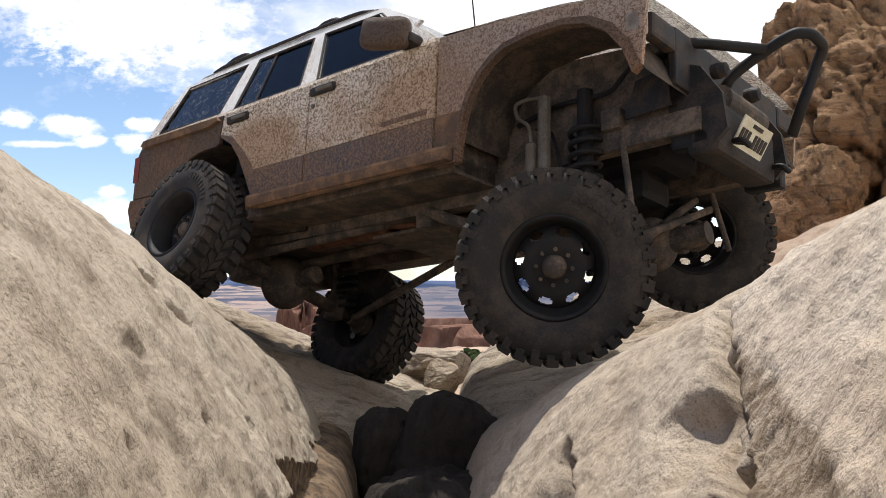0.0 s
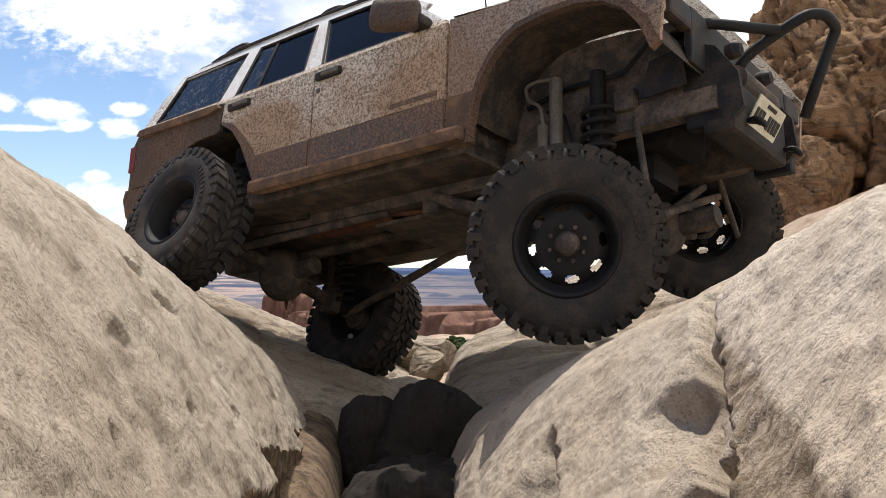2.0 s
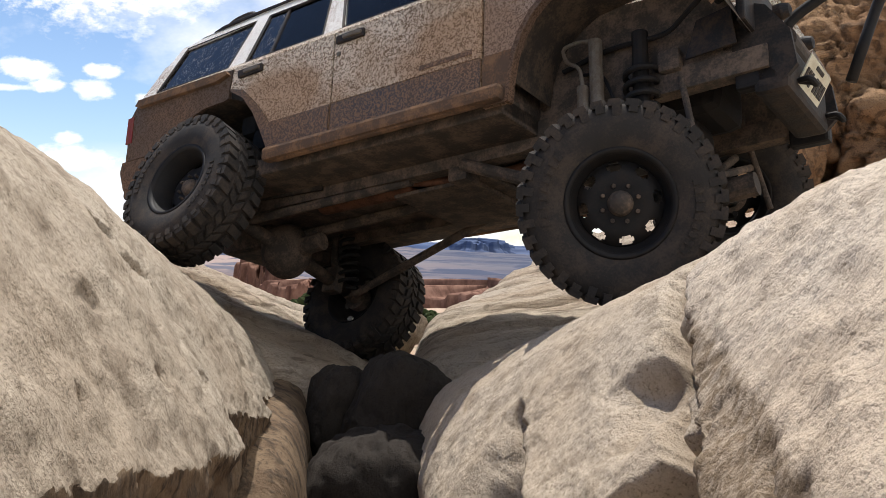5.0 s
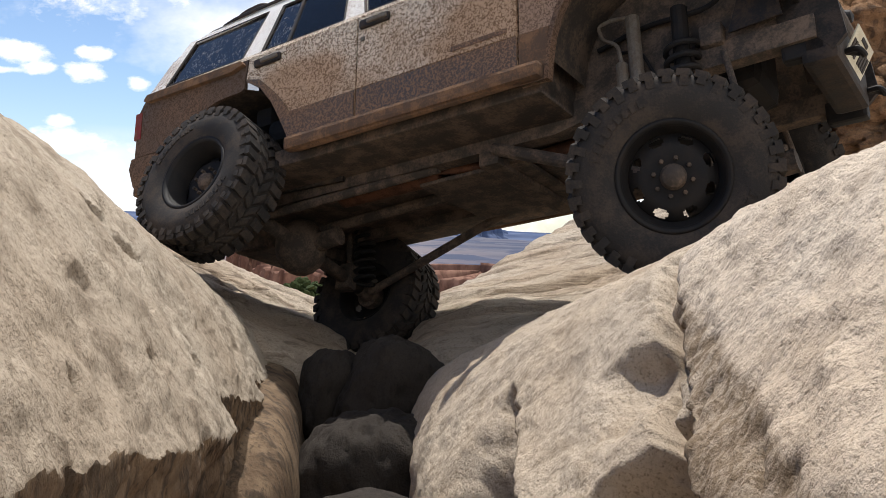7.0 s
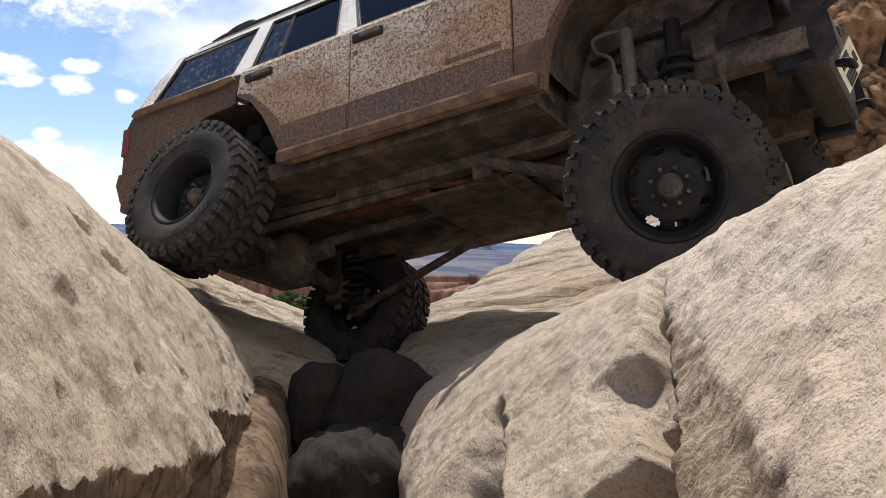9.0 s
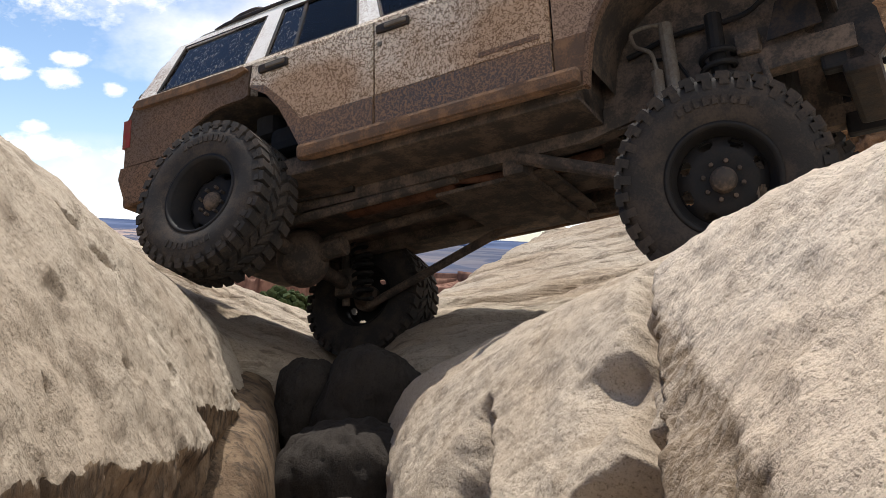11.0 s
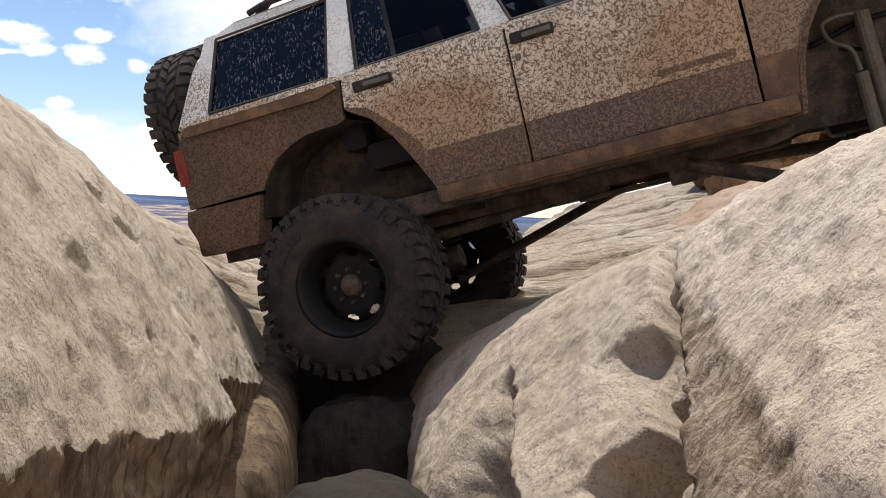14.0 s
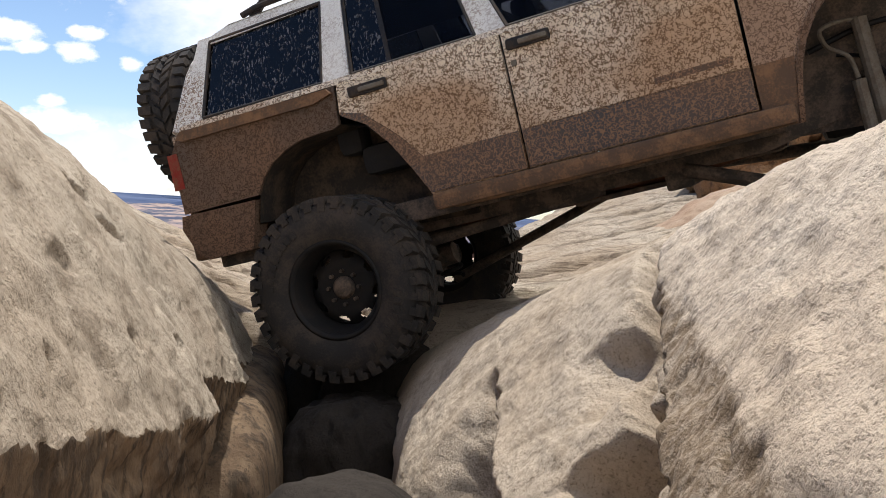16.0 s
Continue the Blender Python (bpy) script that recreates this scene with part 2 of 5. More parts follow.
def mud_paint(name, paint, mud, cover, rough=0.45, high=0.75, spot=0.5):
    """Car paint under sprayed, dried mud: worm-like splashes that thicken downwards."""
    k = Nodes(name, rough)
    x, y, z = k.xyz()
    swirl = k.t.nodes.new("ShaderNodeTexNoise")
    swirl.inputs["Scale"].default_value = 34
    k.t.links.new(k.co, swirl.inputs["Vector"])
    add = k.t.nodes.new("ShaderNodeVectorMath")
    add.operation = "MULTIPLY_ADD"
    k.t.links.new(swirl.outputs["Color"], add.inputs[0])
    add.inputs[1].default_value = (0.06, 0.06, 0.06)
    k.t.links.new(k.co, add.inputs[2])
    cells = k.voronoi(52, "DISTANCE_TO_EDGE", add.outputs[0])
    broken = k.noise(62, 3, 0.55)
    worm = k.math("MULTIPLY", k.math("SUBTRACT", 1.0, k.step(cells, 0.06, 0.14)), k.step(broken, 0.41, 0.49))
    specks = k.step(k.noise(120, 3, 0.6), 0.60, 0.66)
    field = k.math("ADD", k.noise(2.2, 5, 0.6), k.math("MULTIPLY", k.math("SUBTRACT", high, z), cover))
    for cx, cz, ax, az in ((-0.85, 0.43, 0.42, 0.20), (-2.12, 0.46, 0.42, 0.20)):
        dx, dz = k.math("MULTIPLY", k.math("SUBTRACT", x, cx), 1 / ax), k.math("MULTIPLY", k.math("SUBTRACT", z, cz), 1 / az)
        near = k.math("SUBTRACT", 1.0, k.math("ADD", k.math("MULTIPLY", dx, dx), k.math("MULTIPLY", dz, dz)), True)
        field = k.math("ADD", field, k.math("MULTIPLY", near, 0.38))
    film = k.step(field, 0.34, 0.95)
    spots = k.math("MULTIPLY", k.math("MAXIMUM", worm, specks), k.step(field, 0.05, 0.45))
    f = k.math("MAXIMUM", k.math("MULTIPLY", film, 0.75), k.math("MULTIPLY", spots, 0.9))
    dusty = k.mix(k.math("MULTIPLY", film, 0.75), paint, k.mix(k.noise(14, 4), mud, tuple(v * 1.25 for v in mud)))
    k.color(k.mix(k.math("MULTIPLY", spots, 0.9), dusty, tuple(v * spot for v in mud)))
    k.rough(k.math("ADD", k.math("MULTIPLY", f, 0.45), rough, True))
    k.bump((f, 0.7, 0.006), (k.noise(60, 5, 0.65), 0.4, 0.006))
    return k.m


def grimy(name, base, dirt, rough=0.7, metal=0.0, scale=8, amount=0.6, bump=0.3):
    """A dark or worn surface with dried mud in patches."""
    k = Nodes(name, rough, metal, 0.22)
    n, g = k.noise(scale, 6, 0.62), k.noise(scale * 9, 4, 0.6)
    f = k.math("MULTIPLY", k.step(k.math("ADD", k.math("MULTIPLY", n, 0.7), k.math("MULTIPLY", g, 0.3)), 0.42, 0.62), amount)
    k.color(k.mix(f, base, dirt))
    k.rough(k.math("ADD", k.math("MULTIPLY", f, 0.3), rough, True))
    k.bump((n, bump, 0.01), (g, bump, 0.003))
    return k.m


MUD = (0.32, 0.16, 0.065)
PAINT = mud_paint("white_paint_under_mud", (0.86, 0.74, 0.59), MUD, 0.75, 0.45, 0.75, 0.42)
ROOF_PAINT = mud_paint("white_roof_paint", (0.82, 0.79, 0.74), MUD, 0.45, 0.4, 0.5, 0.65)
FENDER_PAINT = mud_paint("muddy_fender_paint", (0.42, 0.33, 0.26), (0.27, 0.155, 0.09), 1.0)
CLADDING = mud_paint("grey_cladding_under_mud", (0.055, 0.055, 0.06), (0.13, 0.075, 0.045), 0.35, 0.6, 0.75, 2.3)
FLARE = mud_paint("mud_caked_flare", (0.09, 0.065, 0.05), (0.21, 0.115, 0.065), 0.5, 0.7, 0.75, 0.35)
ROCKER = grimy("ochre_mud_on_steel", (0.11, 0.07, 0.048), (0.24, 0.135, 0.075), 0.85, 0, 11, 0.9, 0.8)
UNDER = grimy("dirty_underbody", (0.06, 0.05, 0.043), (0.20, 0.145, 0.108), 0.8, 0.0, 9, 0.75, 0.6)
ARMOUR = grimy("mud_dulled_black_steel", (0.018, 0.017, 0.017), (0.07, 0.052, 0.042), 0.7, 0, 9, 0.7, 0.4)
RUST = grimy("rusty_pipe", (0.16, 0.075, 0.045), (0.07, 0.04, 0.03), 0.7, 0.4, 12, 0.7)
BLACK = grimy("black_powder_coat", (0.012, 0.012, 0.013), (0.045, 0.034, 0.026), 0.6, 0, 10, 0.3, 0.1)
RUBBER = grimy("dusty_black_rubber", (0.030, 0.028, 0.027), (0.095, 0.073, 0.058), 0.82, 0, 11, 0.55, 0.5)
WELL = grimy("mud_caked_wheel_well", (0.040, 0.034, 0.029), (0.13, 0.092, 0.065), 0.9, 0, 8, 0.75, 0.8)
STEEL = grimy("dull_zinc_steel", (0.17, 0.15, 0.125), (0.12, 0.085, 0.06), 0.6, 0.3, 12, 0.6)
TRIM = grimy("black_plastic_trim", (0.02, 0.02, 0.022), (0.12, 0.075, 0.045), 0.6, 0, 10, 0.4)
PLATE_M = grimy("number_plate_face", (0.62, 0.60, 0.48), (0.3, 0.2, 0.1), 0.5, 0, 14, 0.4)
INK = grimy("dark_print", (0.03, 0.03, 0.03), (0.1, 0.06, 0.04), 0.6, 0, 14, 0.3)
LENS_M = grimy("clear_lamp_lens", (0.40, 0.37, 0.32), (0.3, 0.17, 0.09), 0.2, 0, 10, 0.6)
RED_LENS = grimy("red_lamp_lens", (0.22, 0.02, 0.015), (0.17, 0.085, 0.05), 0.4, 0, 16, 0.85)
SEAT_M = grimy("dark_cabin_cloth", (0.03, 0.03, 0.033), (0.05, 0.045, 0.04), 0.9, 0, 20, 0.4)
BRUSH = grimy("juniper_green", (0.035, 0.055, 0.018), (0.07, 0.08, 0.03), 0.9, 0, 3, 0.6)
BARK = grimy("grey_brown_bark", (0.10, 0.07, 0.05), (0.05, 0.035, 0.025), 0.9, 0, 8, 0.6)


def window_glass(name, streaks, clear, sheen):
    """Tinted glass with dried mud runs."""
    k = Nodes(name, 0.03, 0, 0.5)
    runs = k.scaled((1.0, 1.0, 0.07), (0, -6, 0))
    r = k.math("MULTIPLY", k.step(k.noise(95, 3, 0.6, runs, 0.5), 0.54, 0.64), k.step(k.noise(9, 4), 0.3, 0.6))
    f = k.math("MULTIPLY", r, streaks)
    tint = k.t.nodes.new("ShaderNodeBsdfTransparent")
    tint.inputs[0].default_value = (clear, clear * 1.02, clear * 1.08, 1)
    gloss = k.t.nodes.new("ShaderNodeBsdfGlossy")
    gloss.inputs["Roughness"].default_value = 0.02
    fres = k.t.nodes.new("ShaderNodeFresnel")
    fres.inputs[0].default_value = sheen
    s1, s2 = k.t.nodes.new("ShaderNodeMixShader"), k.t.nodes.new("ShaderNodeMixShader")
    k.color((0.16, 0.15, 0.15)).rough(0.8)
    L = k.t.links
    L.new(fres.outputs[0], s1.inputs[0]), L.new(tint.outputs[0], s1.inputs[1]), L.new(gloss.outputs[0], s1.inputs[2])
    L.new(f, s2.inputs[0]), L.new(s1.outputs[0], s2.inputs[1]), L.new(k.b.outputs[0], s2.inputs[2])
    L.new(s2.outputs[0], k.t.nodes["Material Output"].inputs[0])
    return k.m


GLASS_DIRTY, GLASS = window_glass("mud_streaked_tinted_glass", 0.8, 0.10, 1.5), window_glass("clear_side_glass", 0.05, 0.42, 1.22)


# ---------------------------------------------------------------- builders
def link(name, bm, material, parent=None, label="", smooth=False):
    me = bpy.data.meshes.new(name)
    bmesh.ops.recalc_face_normals(bm, faces=bm.faces)
    bm.to_mesh(me)
    bm.free()
    me.materials.append(material)
    if smooth:
        me.polygons.foreach_set("use_smooth", [True] * len(me.polygons))
    ob = new(name, me)
    ob.parent = parent
    return tagged(ob, label)


def part(name, bm, material, parent, label="", smooth=False):
    return link(name, bm, material, parent, label, smooth)


def grid_mesh(name, verts, nu, nv, wrap_v, material, caps=False):
    """A mesh from an nu x nv lattice of points; v may close on itself."""
    i, j = np.meshgrid(np.arange(nu - 1), np.arange(nv if wrap_v else nv - 1), indexing="ij")
    jn = (j + 1) % nv
    quads = np.stack([i * nv + j, i * nv + jn, (i + 1) * nv + jn, (i + 1) * nv + j], -1).reshape(-1, 4)
    me = bpy.data.meshes.new(name)
    faces = quads.tolist()
    if caps:
        faces += [list(range(nv)), list(range(nu * nv - nv, nu * nv))[::-1]]
    me.from_pydata(verts.tolist(), [], faces)
    me.polygons.foreach_set("use_smooth", [True] * len(me.polygons))
    me.materials.append(material)
    bm = bmesh.new()
    bm.from_mesh(me)
    bmesh.ops.recalc_face_normals(bm, faces=bm.faces)
    bm.to_mesh(me)
    bm.free()
    return new(name, me)


def relief(pts, size, octaves, seed):
    """Fractal gradient noise at many points at once, about -0.6 to 0.6."""
    q = np.asarray(pts) / size + np.array((seed * 7.3, seed * 3.1, seed * 5.7))
    total, amp = np.zeros(len(q)), 1.0
    for o in range(octaves):
        i = np.floor(q).astype(np.int64)
        f = q - i
        w = f * f * f * (f * (f * 6 - 15) + 10)
        for dx in (0, 1):
            for dy in (0, 1):
                for dz in (0, 1):
                    h = ((i[:, 0] + dx) * 73856093) ^ ((i[:, 1] + dy) * 19349663) ^ ((i[:, 2] + dz) * 83492791) ^ (o * 2654435)
                    h = (h ^ (h >> 13)) * 1274126177 & 0xFFFFFFFF
                    gx, gy, gz = ((h >> 3) & 255) / 127.5 - 1, ((h >> 11) & 255) / 127.5 - 1, ((h >> 19) & 255) / 127.5 - 1
                    dot = gx * (f[:, 0] - dx) + gy * (f[:, 1] - dy) + gz * (f[:, 2] - dz)
                    total += amp * dot * (w[:, 0] if dx else 1 - w[:, 0]) * (w[:, 1] if dy else 1 - w[:, 1]) * (w[:, 2] if dz else 1 - w[:, 2])
        q, amp = q * 2.1 + 17.3, amp * 0.53
    return total * 1.3


def fin(name, material, planes, hard, axis, y0, y1, ny, na, soft=0.05, rough=((0.02, 0.5, 4),), dents=(), seed=1, grooves=(), jag=0.0, focus=None, jogs=(), hollows=(), pits=None, broken=None):
    """A long rounded rock: the softened meeting of flat faces (normal, distance), swept round an axis that runs along y.
    hard: faces that meet the others at a broken edge, ragged by jag, set back further past each of jogs (y, amount), of material broken.
    hollows: depth and bounding lines (c, e, limit, softness) in the chart below and along the crack. pits: half space and depth of a scarred band.
    dents: centre, two half axes in the surface, depth. grooves: plane, width, depth."""
    t = np.linspace(0, 1, ny)
    ys = y0 + (y1 - y0) * (t ** 1.25 if focus is not None else t)
    an = np.linspace(0, 2 * np.pi, na, endpoint=False)
    if focus is not None:
        # closer rows of points on the face that is open to view
        an = an - 0.65 * np.sin(an - radians(focus))
    dirs = np.stack([np.cos(an), np.zeros(na), np.sin(an)], 1)
    org = np.stack([np.full(ny, axis[0]), ys, np.full(ny, axis[1])], 1)

    def faces(rows):
        n, d = np.array([p[:3] for p in rows]).reshape(-1, 3), np.array([p[3] for p in rows])
        size = np.linalg.norm(n, axis=1)
        return n / size[:, None], d / size

    n_s, d_s = faces(planes)
    n_h, d_h = faces(hard)
    shift = 0.0

    def smooth(p):
        e = (p @ n_s.T - d_s) / soft
        m = e.max(-1, keepdims=True)
        return soft * (m[..., 0] + np.log(np.exp(e - m).sum(-1)))

    def cut(p):
        return (p @ n_h.T - d_h).max(-1) + shift

    def reach(f):
        lo, hi = np.zeros((ny, na)), np.full((ny, na), 9.0)
        for _ in range(36):
            mid = (lo + hi) / 2
            out = f(org[:, None] + mid[..., None] * dirs[None]) > 0
            hi, lo = np.where(out, mid, hi), np.where(out, lo, mid)
        return org[:, None] + lo[..., None] * dirs[None]

    field = smooth
    p = reach(field)
    if len(d_h):
        shift = jag * relief(p.reshape(-1, 3), 0.55, 5, seed + 20).reshape(ny, na) + 0.7 * jag * relief(p.reshape(-1, 3), 0.11, 4, seed + 21).reshape(ny, na)
        for yj, amount in jogs:
            shift = shift + amount / (1 + np.exp(-(p[..., 1] - yj + 0.3 * shift) / 0.02))
        field = lambda q: np.maximum(smooth(q), cut(q))
        p = reach(field)
        torn = (cut(p) > smooth(p) - 0.002).reshape(-1)
    g = np.stack([(field(p + d) - field(p - d)) for d in np.eye(3) * 0.004], -1)
    g = (g / np.maximum(np.linalg.norm(g, axis=-1, keepdims=True), 1e-9)).reshape(-1, 3)
    p = p.reshape(-1, 3)
    base = p.copy()
    for k, (amp, size, octs) in enumerate(rough):
        p = p + g * (amp * relief(base, size, octs, seed + k))[:, None]
    wear = relief(base, 0.12, 3, seed + 31)[:, None] if len(dents) or len(grooves) else 0.0
    for c, e1, e2, depth in dents:
        ab = (base - np.array(c)) @ np.linalg.pinv(np.array([e1, e2])) + 0.10 * wear
        q = (ab ** 2).sum(1)
        lean = np.maximum(1 + 0.95 * np.clip(ab[:, 0], -1, 1) + 0.35 * np.clip(ab[:, 1], -1, 1), 0)
        p = p - g * (depth * lean * np.exp(-q ** 4))[:, None]
    for n, d, width, depth in grooves:
        q = (base @ np.array(n) - d) / (width * (1 + 0.8 * wear[:, 0]))
        p = p - g * (depth * np.exp(-q ** 2))[:, None]
    if len(hollows):
        c, e = base @ np.array(CRACK), base @ np.array((0.0, 0.933, 0.359))
        c, e = c + 0.018 * wear[:, 0], e + 0.03 * relief(base, 0.2, 4, seed + 33)
        for depth, edges in hollows:
            inside = np.where(g[:, 0] < 0.1, 1.0, 0.0)
            for nc, ne, limit, blur in edges:
                inside = inside / (1 + np.exp(np.clip((nc * c + ne * e - limit) / blur, -40, 40)))
            p = p - g * (depth * inside)[:, None]
    if pits:
        n, d, depth = pits
        inside = 1 / (1 + np.exp(np.clip((base @ np.array(n) - d + 0.06 * relief(base, 0.15, 4, seed + 40)) / 0.008, -40, 40)))
        scars = np.maximum(relief(base * np.array((1, 1, 0.35)), 0.045, 4, seed + 41) + 0.1, 0)
        p = p - g * (inside * (0.8 * depth + 1.3 * depth * scars))[:, None]
    ob = grid_mesh(name, p, ny, na, True, material, caps=True)
    if broken:
        ob.data.materials.append(broken)
        quad = np.array([torn[list(f.vertices)[:4]].sum() > 2 for f in ob.data.polygons])
        ob.data.polygons.foreach_set("material_index", quad.astype(np.int32))
    return ob


def boulder(name, material, centre, size, turn=(0, 0, 0), seed=1, n=64, square=2.6, amp=0.10, strata=0.0, facets=0):
    """A loose rounded block: a squared ellipsoid, worn and cracked by noise."""
    th = np.linspace(0.02, np.pi - 0.02, n)
    ph = np.linspace(0, 2 * np.pi, 2 * n, endpoint=False)
    d = np.stack([np.sin(th)[:, None] * np.cos(ph), np.sin(th)[:, None] * np.sin(ph), np.repeat(np.cos(th)[:, None], 2 * n, 1)], -1).reshape(-1, 3)
    r = (np.abs(d) ** square).sum(1) ** (-1 / square)
    if facets:
        # broad broken faces that meet at blunt edges
        rng = np.random.default_rng(seed)
        nf = rng.normal(size=(facets, 3))
        nf /= np.linalg.norm(nf, axis=1)[:, None]
        e = d @ nf.T / rng.uniform(0.72, 1.0, facets)
        r = np.minimum(r, 60 / np.log(np.exp(60 * e).sum(1)))
    r = r * (1 + amp * (0.4 if facets else 1.0) * relief(d, 0.75, 3, seed) + amp * 0.35 * relief(d, 0.2, 4, seed + 9))
    if amp >= 0.1:
        # joints that cut the block
        for k, wide in ((0, 0.9),) if facets else ((0, 0.9), (1, 0.5)):
            line = relief(d * np.array((1, 1, 1.6)), wide, 2, seed + 50 + k)
            r = r * (1 - (0.05 if facets else 0.075) * np.exp(-(line / 0.022) ** 2))
    if strata and facets:
        # deep clefts and stepped ledges of a weathered cliff
        for k, wide in enumerate((0.8, 0.45, 0.28)):
            line = relief(d * np.array((1, 1, 0.7 + k)), wide, 3, seed + 70 + k)
            r = r * (1 - (0.13, 0.09, 0.05)[k] * np.exp(-(line / 0.045) ** 2)) + 0.03 * np.floor(line * 7) / 7
    p = d * r[:, None] * np.array(size)
    if strata:
        p *= (1 + strata * np.sin(p[:, 2:3] / size[2] * 14 + 2 * relief(d, 0.6, 2, seed + 3)[:, None]))
    m = np.array(pose(0, 0, 0, *turn).to_3x3())
    return grid_mesh(name, p @ m.T + np.array(centre), n, 2 * n, True, material, caps=True)


# ---------------------------------------------------------------- rocks round the camera
CRACK = (0.0, 0.359, -0.933)
left_fin = fin("sandstone_boulder", ROCK_L,
               [(0.851, 0.107, 0.515, 0.235), (0.906, 0.102, 0.411, 0.11), (0.615, 0.172, 0.769, 0.905), (0.25, 0.12, 0.96, 1.46),
                (0, 1, 0, 7.0), (0, -1, 0, 1.0), (0, 0, -1, 1.0), (-1, 0, 0, 4.5)],
               [(0.95, -0.0142, -0.15, -0.547)], (-1.7, 0.35), -0.98, 6.98, 620, 460, 0.03,
               ((0.026, 0.5, 4), (0.014, 0.12, 5)),
               [((-0.777, 2.50, 1.20), (0.0, 0.11, -0.02), (-0.012, -0.02, 0.024), 0.07), ((-0.72, 2.70, 1.10), (0.0, 0.12, -0.03), (-0.012, -0.02, 0.02), 0.025),
                ((-0.556, 2.756, 0.762), (0.0, 0.035, 0.0), (-0.012, 0.0, 0.02), 0.035), ((-0.486, 1.551, 0.93), (0.0, 0.02, 0.0), (-0.012, 0.0, 0.022), 0.03),
                ((-0.62, 1.95, 1.05), (0.0, 0.06, -0.01), (-0.015, 0, 0.03), 0.015), ((-0.52, 2.2, 0.86), (0.0, 0.06, 0.0), (-0.012, 0, 0.025), 0.014)],
               1, (), 0.022, 10, [(2.95, 0.08), (4.3, 0.07)], broken=BREAK)
tagged(left_fin, "pale sandstone boulder with a scoured slope and broken brown edge", "boulder", "boulders of the crevice")
pillow = fin("sandstone_boulder", ROCK_R,
             [(-0.808, -0.03, 0.589, -0.035), (-0.464, 0.131, 0.876, 1.005), (-0.2, 0.3, 0.93, 1.90), (-0.99, 0, -0.12, -0.12),
              (0, 1, 0, 6.2), (0, -1, 0, -0.4), (0, 0, -1, 1.0), (1, 0, 0, 4.0)],
             [], (1.5, 0.2), 0.45, 6.15, 700, 460, 0.06,
             ((0.024, 0.6, 4), (0.012, 0.12, 5)),
             [((0.735, 2.57, 1.07), (0.01, -0.07, 0.0), (0.02, 0.09, 0.04), 0.05)], 5,
             [(CRACK, -0.055, 0.022, 0.16)], 0.0, 160,
             hollows=[(0.13, [(-0.397, 0.918, 2.361, 0.013), (1, 0, 0.090, 0.020), (0, -1, -2.32, 0.05)]),
                      (0.17, [(-0.21, 0.978, 2.05, 0.005), (1, 0, 0.12, 0.014), (0, -1, -1.84, 0.04)]),
                      (0.30, [(-0.985, 0.172, 0.038, 0.004), (0.6, 0.8, 2.76, 0.05), (0.45, 0.893, 3.10, 0.010)]),
                      (0.06, [(-0.985, 0.172, 0.038, 0.004), (0.45, 0.893, 3.10, 0.006), (1, 0, 0.55, 0.01), (0, -1, -2.95, 0.02)])])
tagged(pillow, "rounded buff sandstone boulder with shaded hollows", "boulder", "boulders of the crevice")
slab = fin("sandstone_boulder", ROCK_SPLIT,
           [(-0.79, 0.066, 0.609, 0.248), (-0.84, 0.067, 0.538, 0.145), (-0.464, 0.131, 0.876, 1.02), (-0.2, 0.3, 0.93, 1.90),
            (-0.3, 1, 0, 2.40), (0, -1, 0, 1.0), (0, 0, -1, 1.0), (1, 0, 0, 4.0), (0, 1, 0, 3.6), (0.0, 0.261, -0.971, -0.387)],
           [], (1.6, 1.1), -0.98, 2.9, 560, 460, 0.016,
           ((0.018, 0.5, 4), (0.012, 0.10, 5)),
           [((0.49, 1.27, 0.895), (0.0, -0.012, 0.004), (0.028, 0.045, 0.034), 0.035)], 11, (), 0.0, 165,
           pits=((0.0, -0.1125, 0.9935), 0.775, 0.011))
tagged(slab, "pale sandstone slab split by a crack", "boulder", "boulders of the crevice")

# floor rock and chockstones carry the crevice's shade in their colour
floor_rock = boulder("crevice_rock", SHADE_ROCK, (-0.04, 2.9, -0.12), (0.36, 0.65, 0.46), (0, 0, 10), 3, 48, 2.3, 0.05)
tagged(floor_rock, "smooth rock wedged low in the crevice, shade painted in", "boulder")
flank = boulder("crevice_rock", BREAK, (-0.70, 4.7, -0.24), (0.33, 1.35, 0.62), (0, -4, 4), 17, 64, 4.0, 0.06)
tagged(flank, "shaded brown rock flank low in the crevice", "boulder")
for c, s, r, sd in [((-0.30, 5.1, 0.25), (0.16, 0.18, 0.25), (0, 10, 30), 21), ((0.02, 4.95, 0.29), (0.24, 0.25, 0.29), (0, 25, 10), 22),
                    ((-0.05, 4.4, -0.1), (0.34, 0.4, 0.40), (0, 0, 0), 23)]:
    tagged(boulder("chockstone", SHADE_ROCK, c, s, r, sd, 40, 3.2, 0.12), "chockstone jammed in the crevice, shade painted in", "stone", "chockstones")

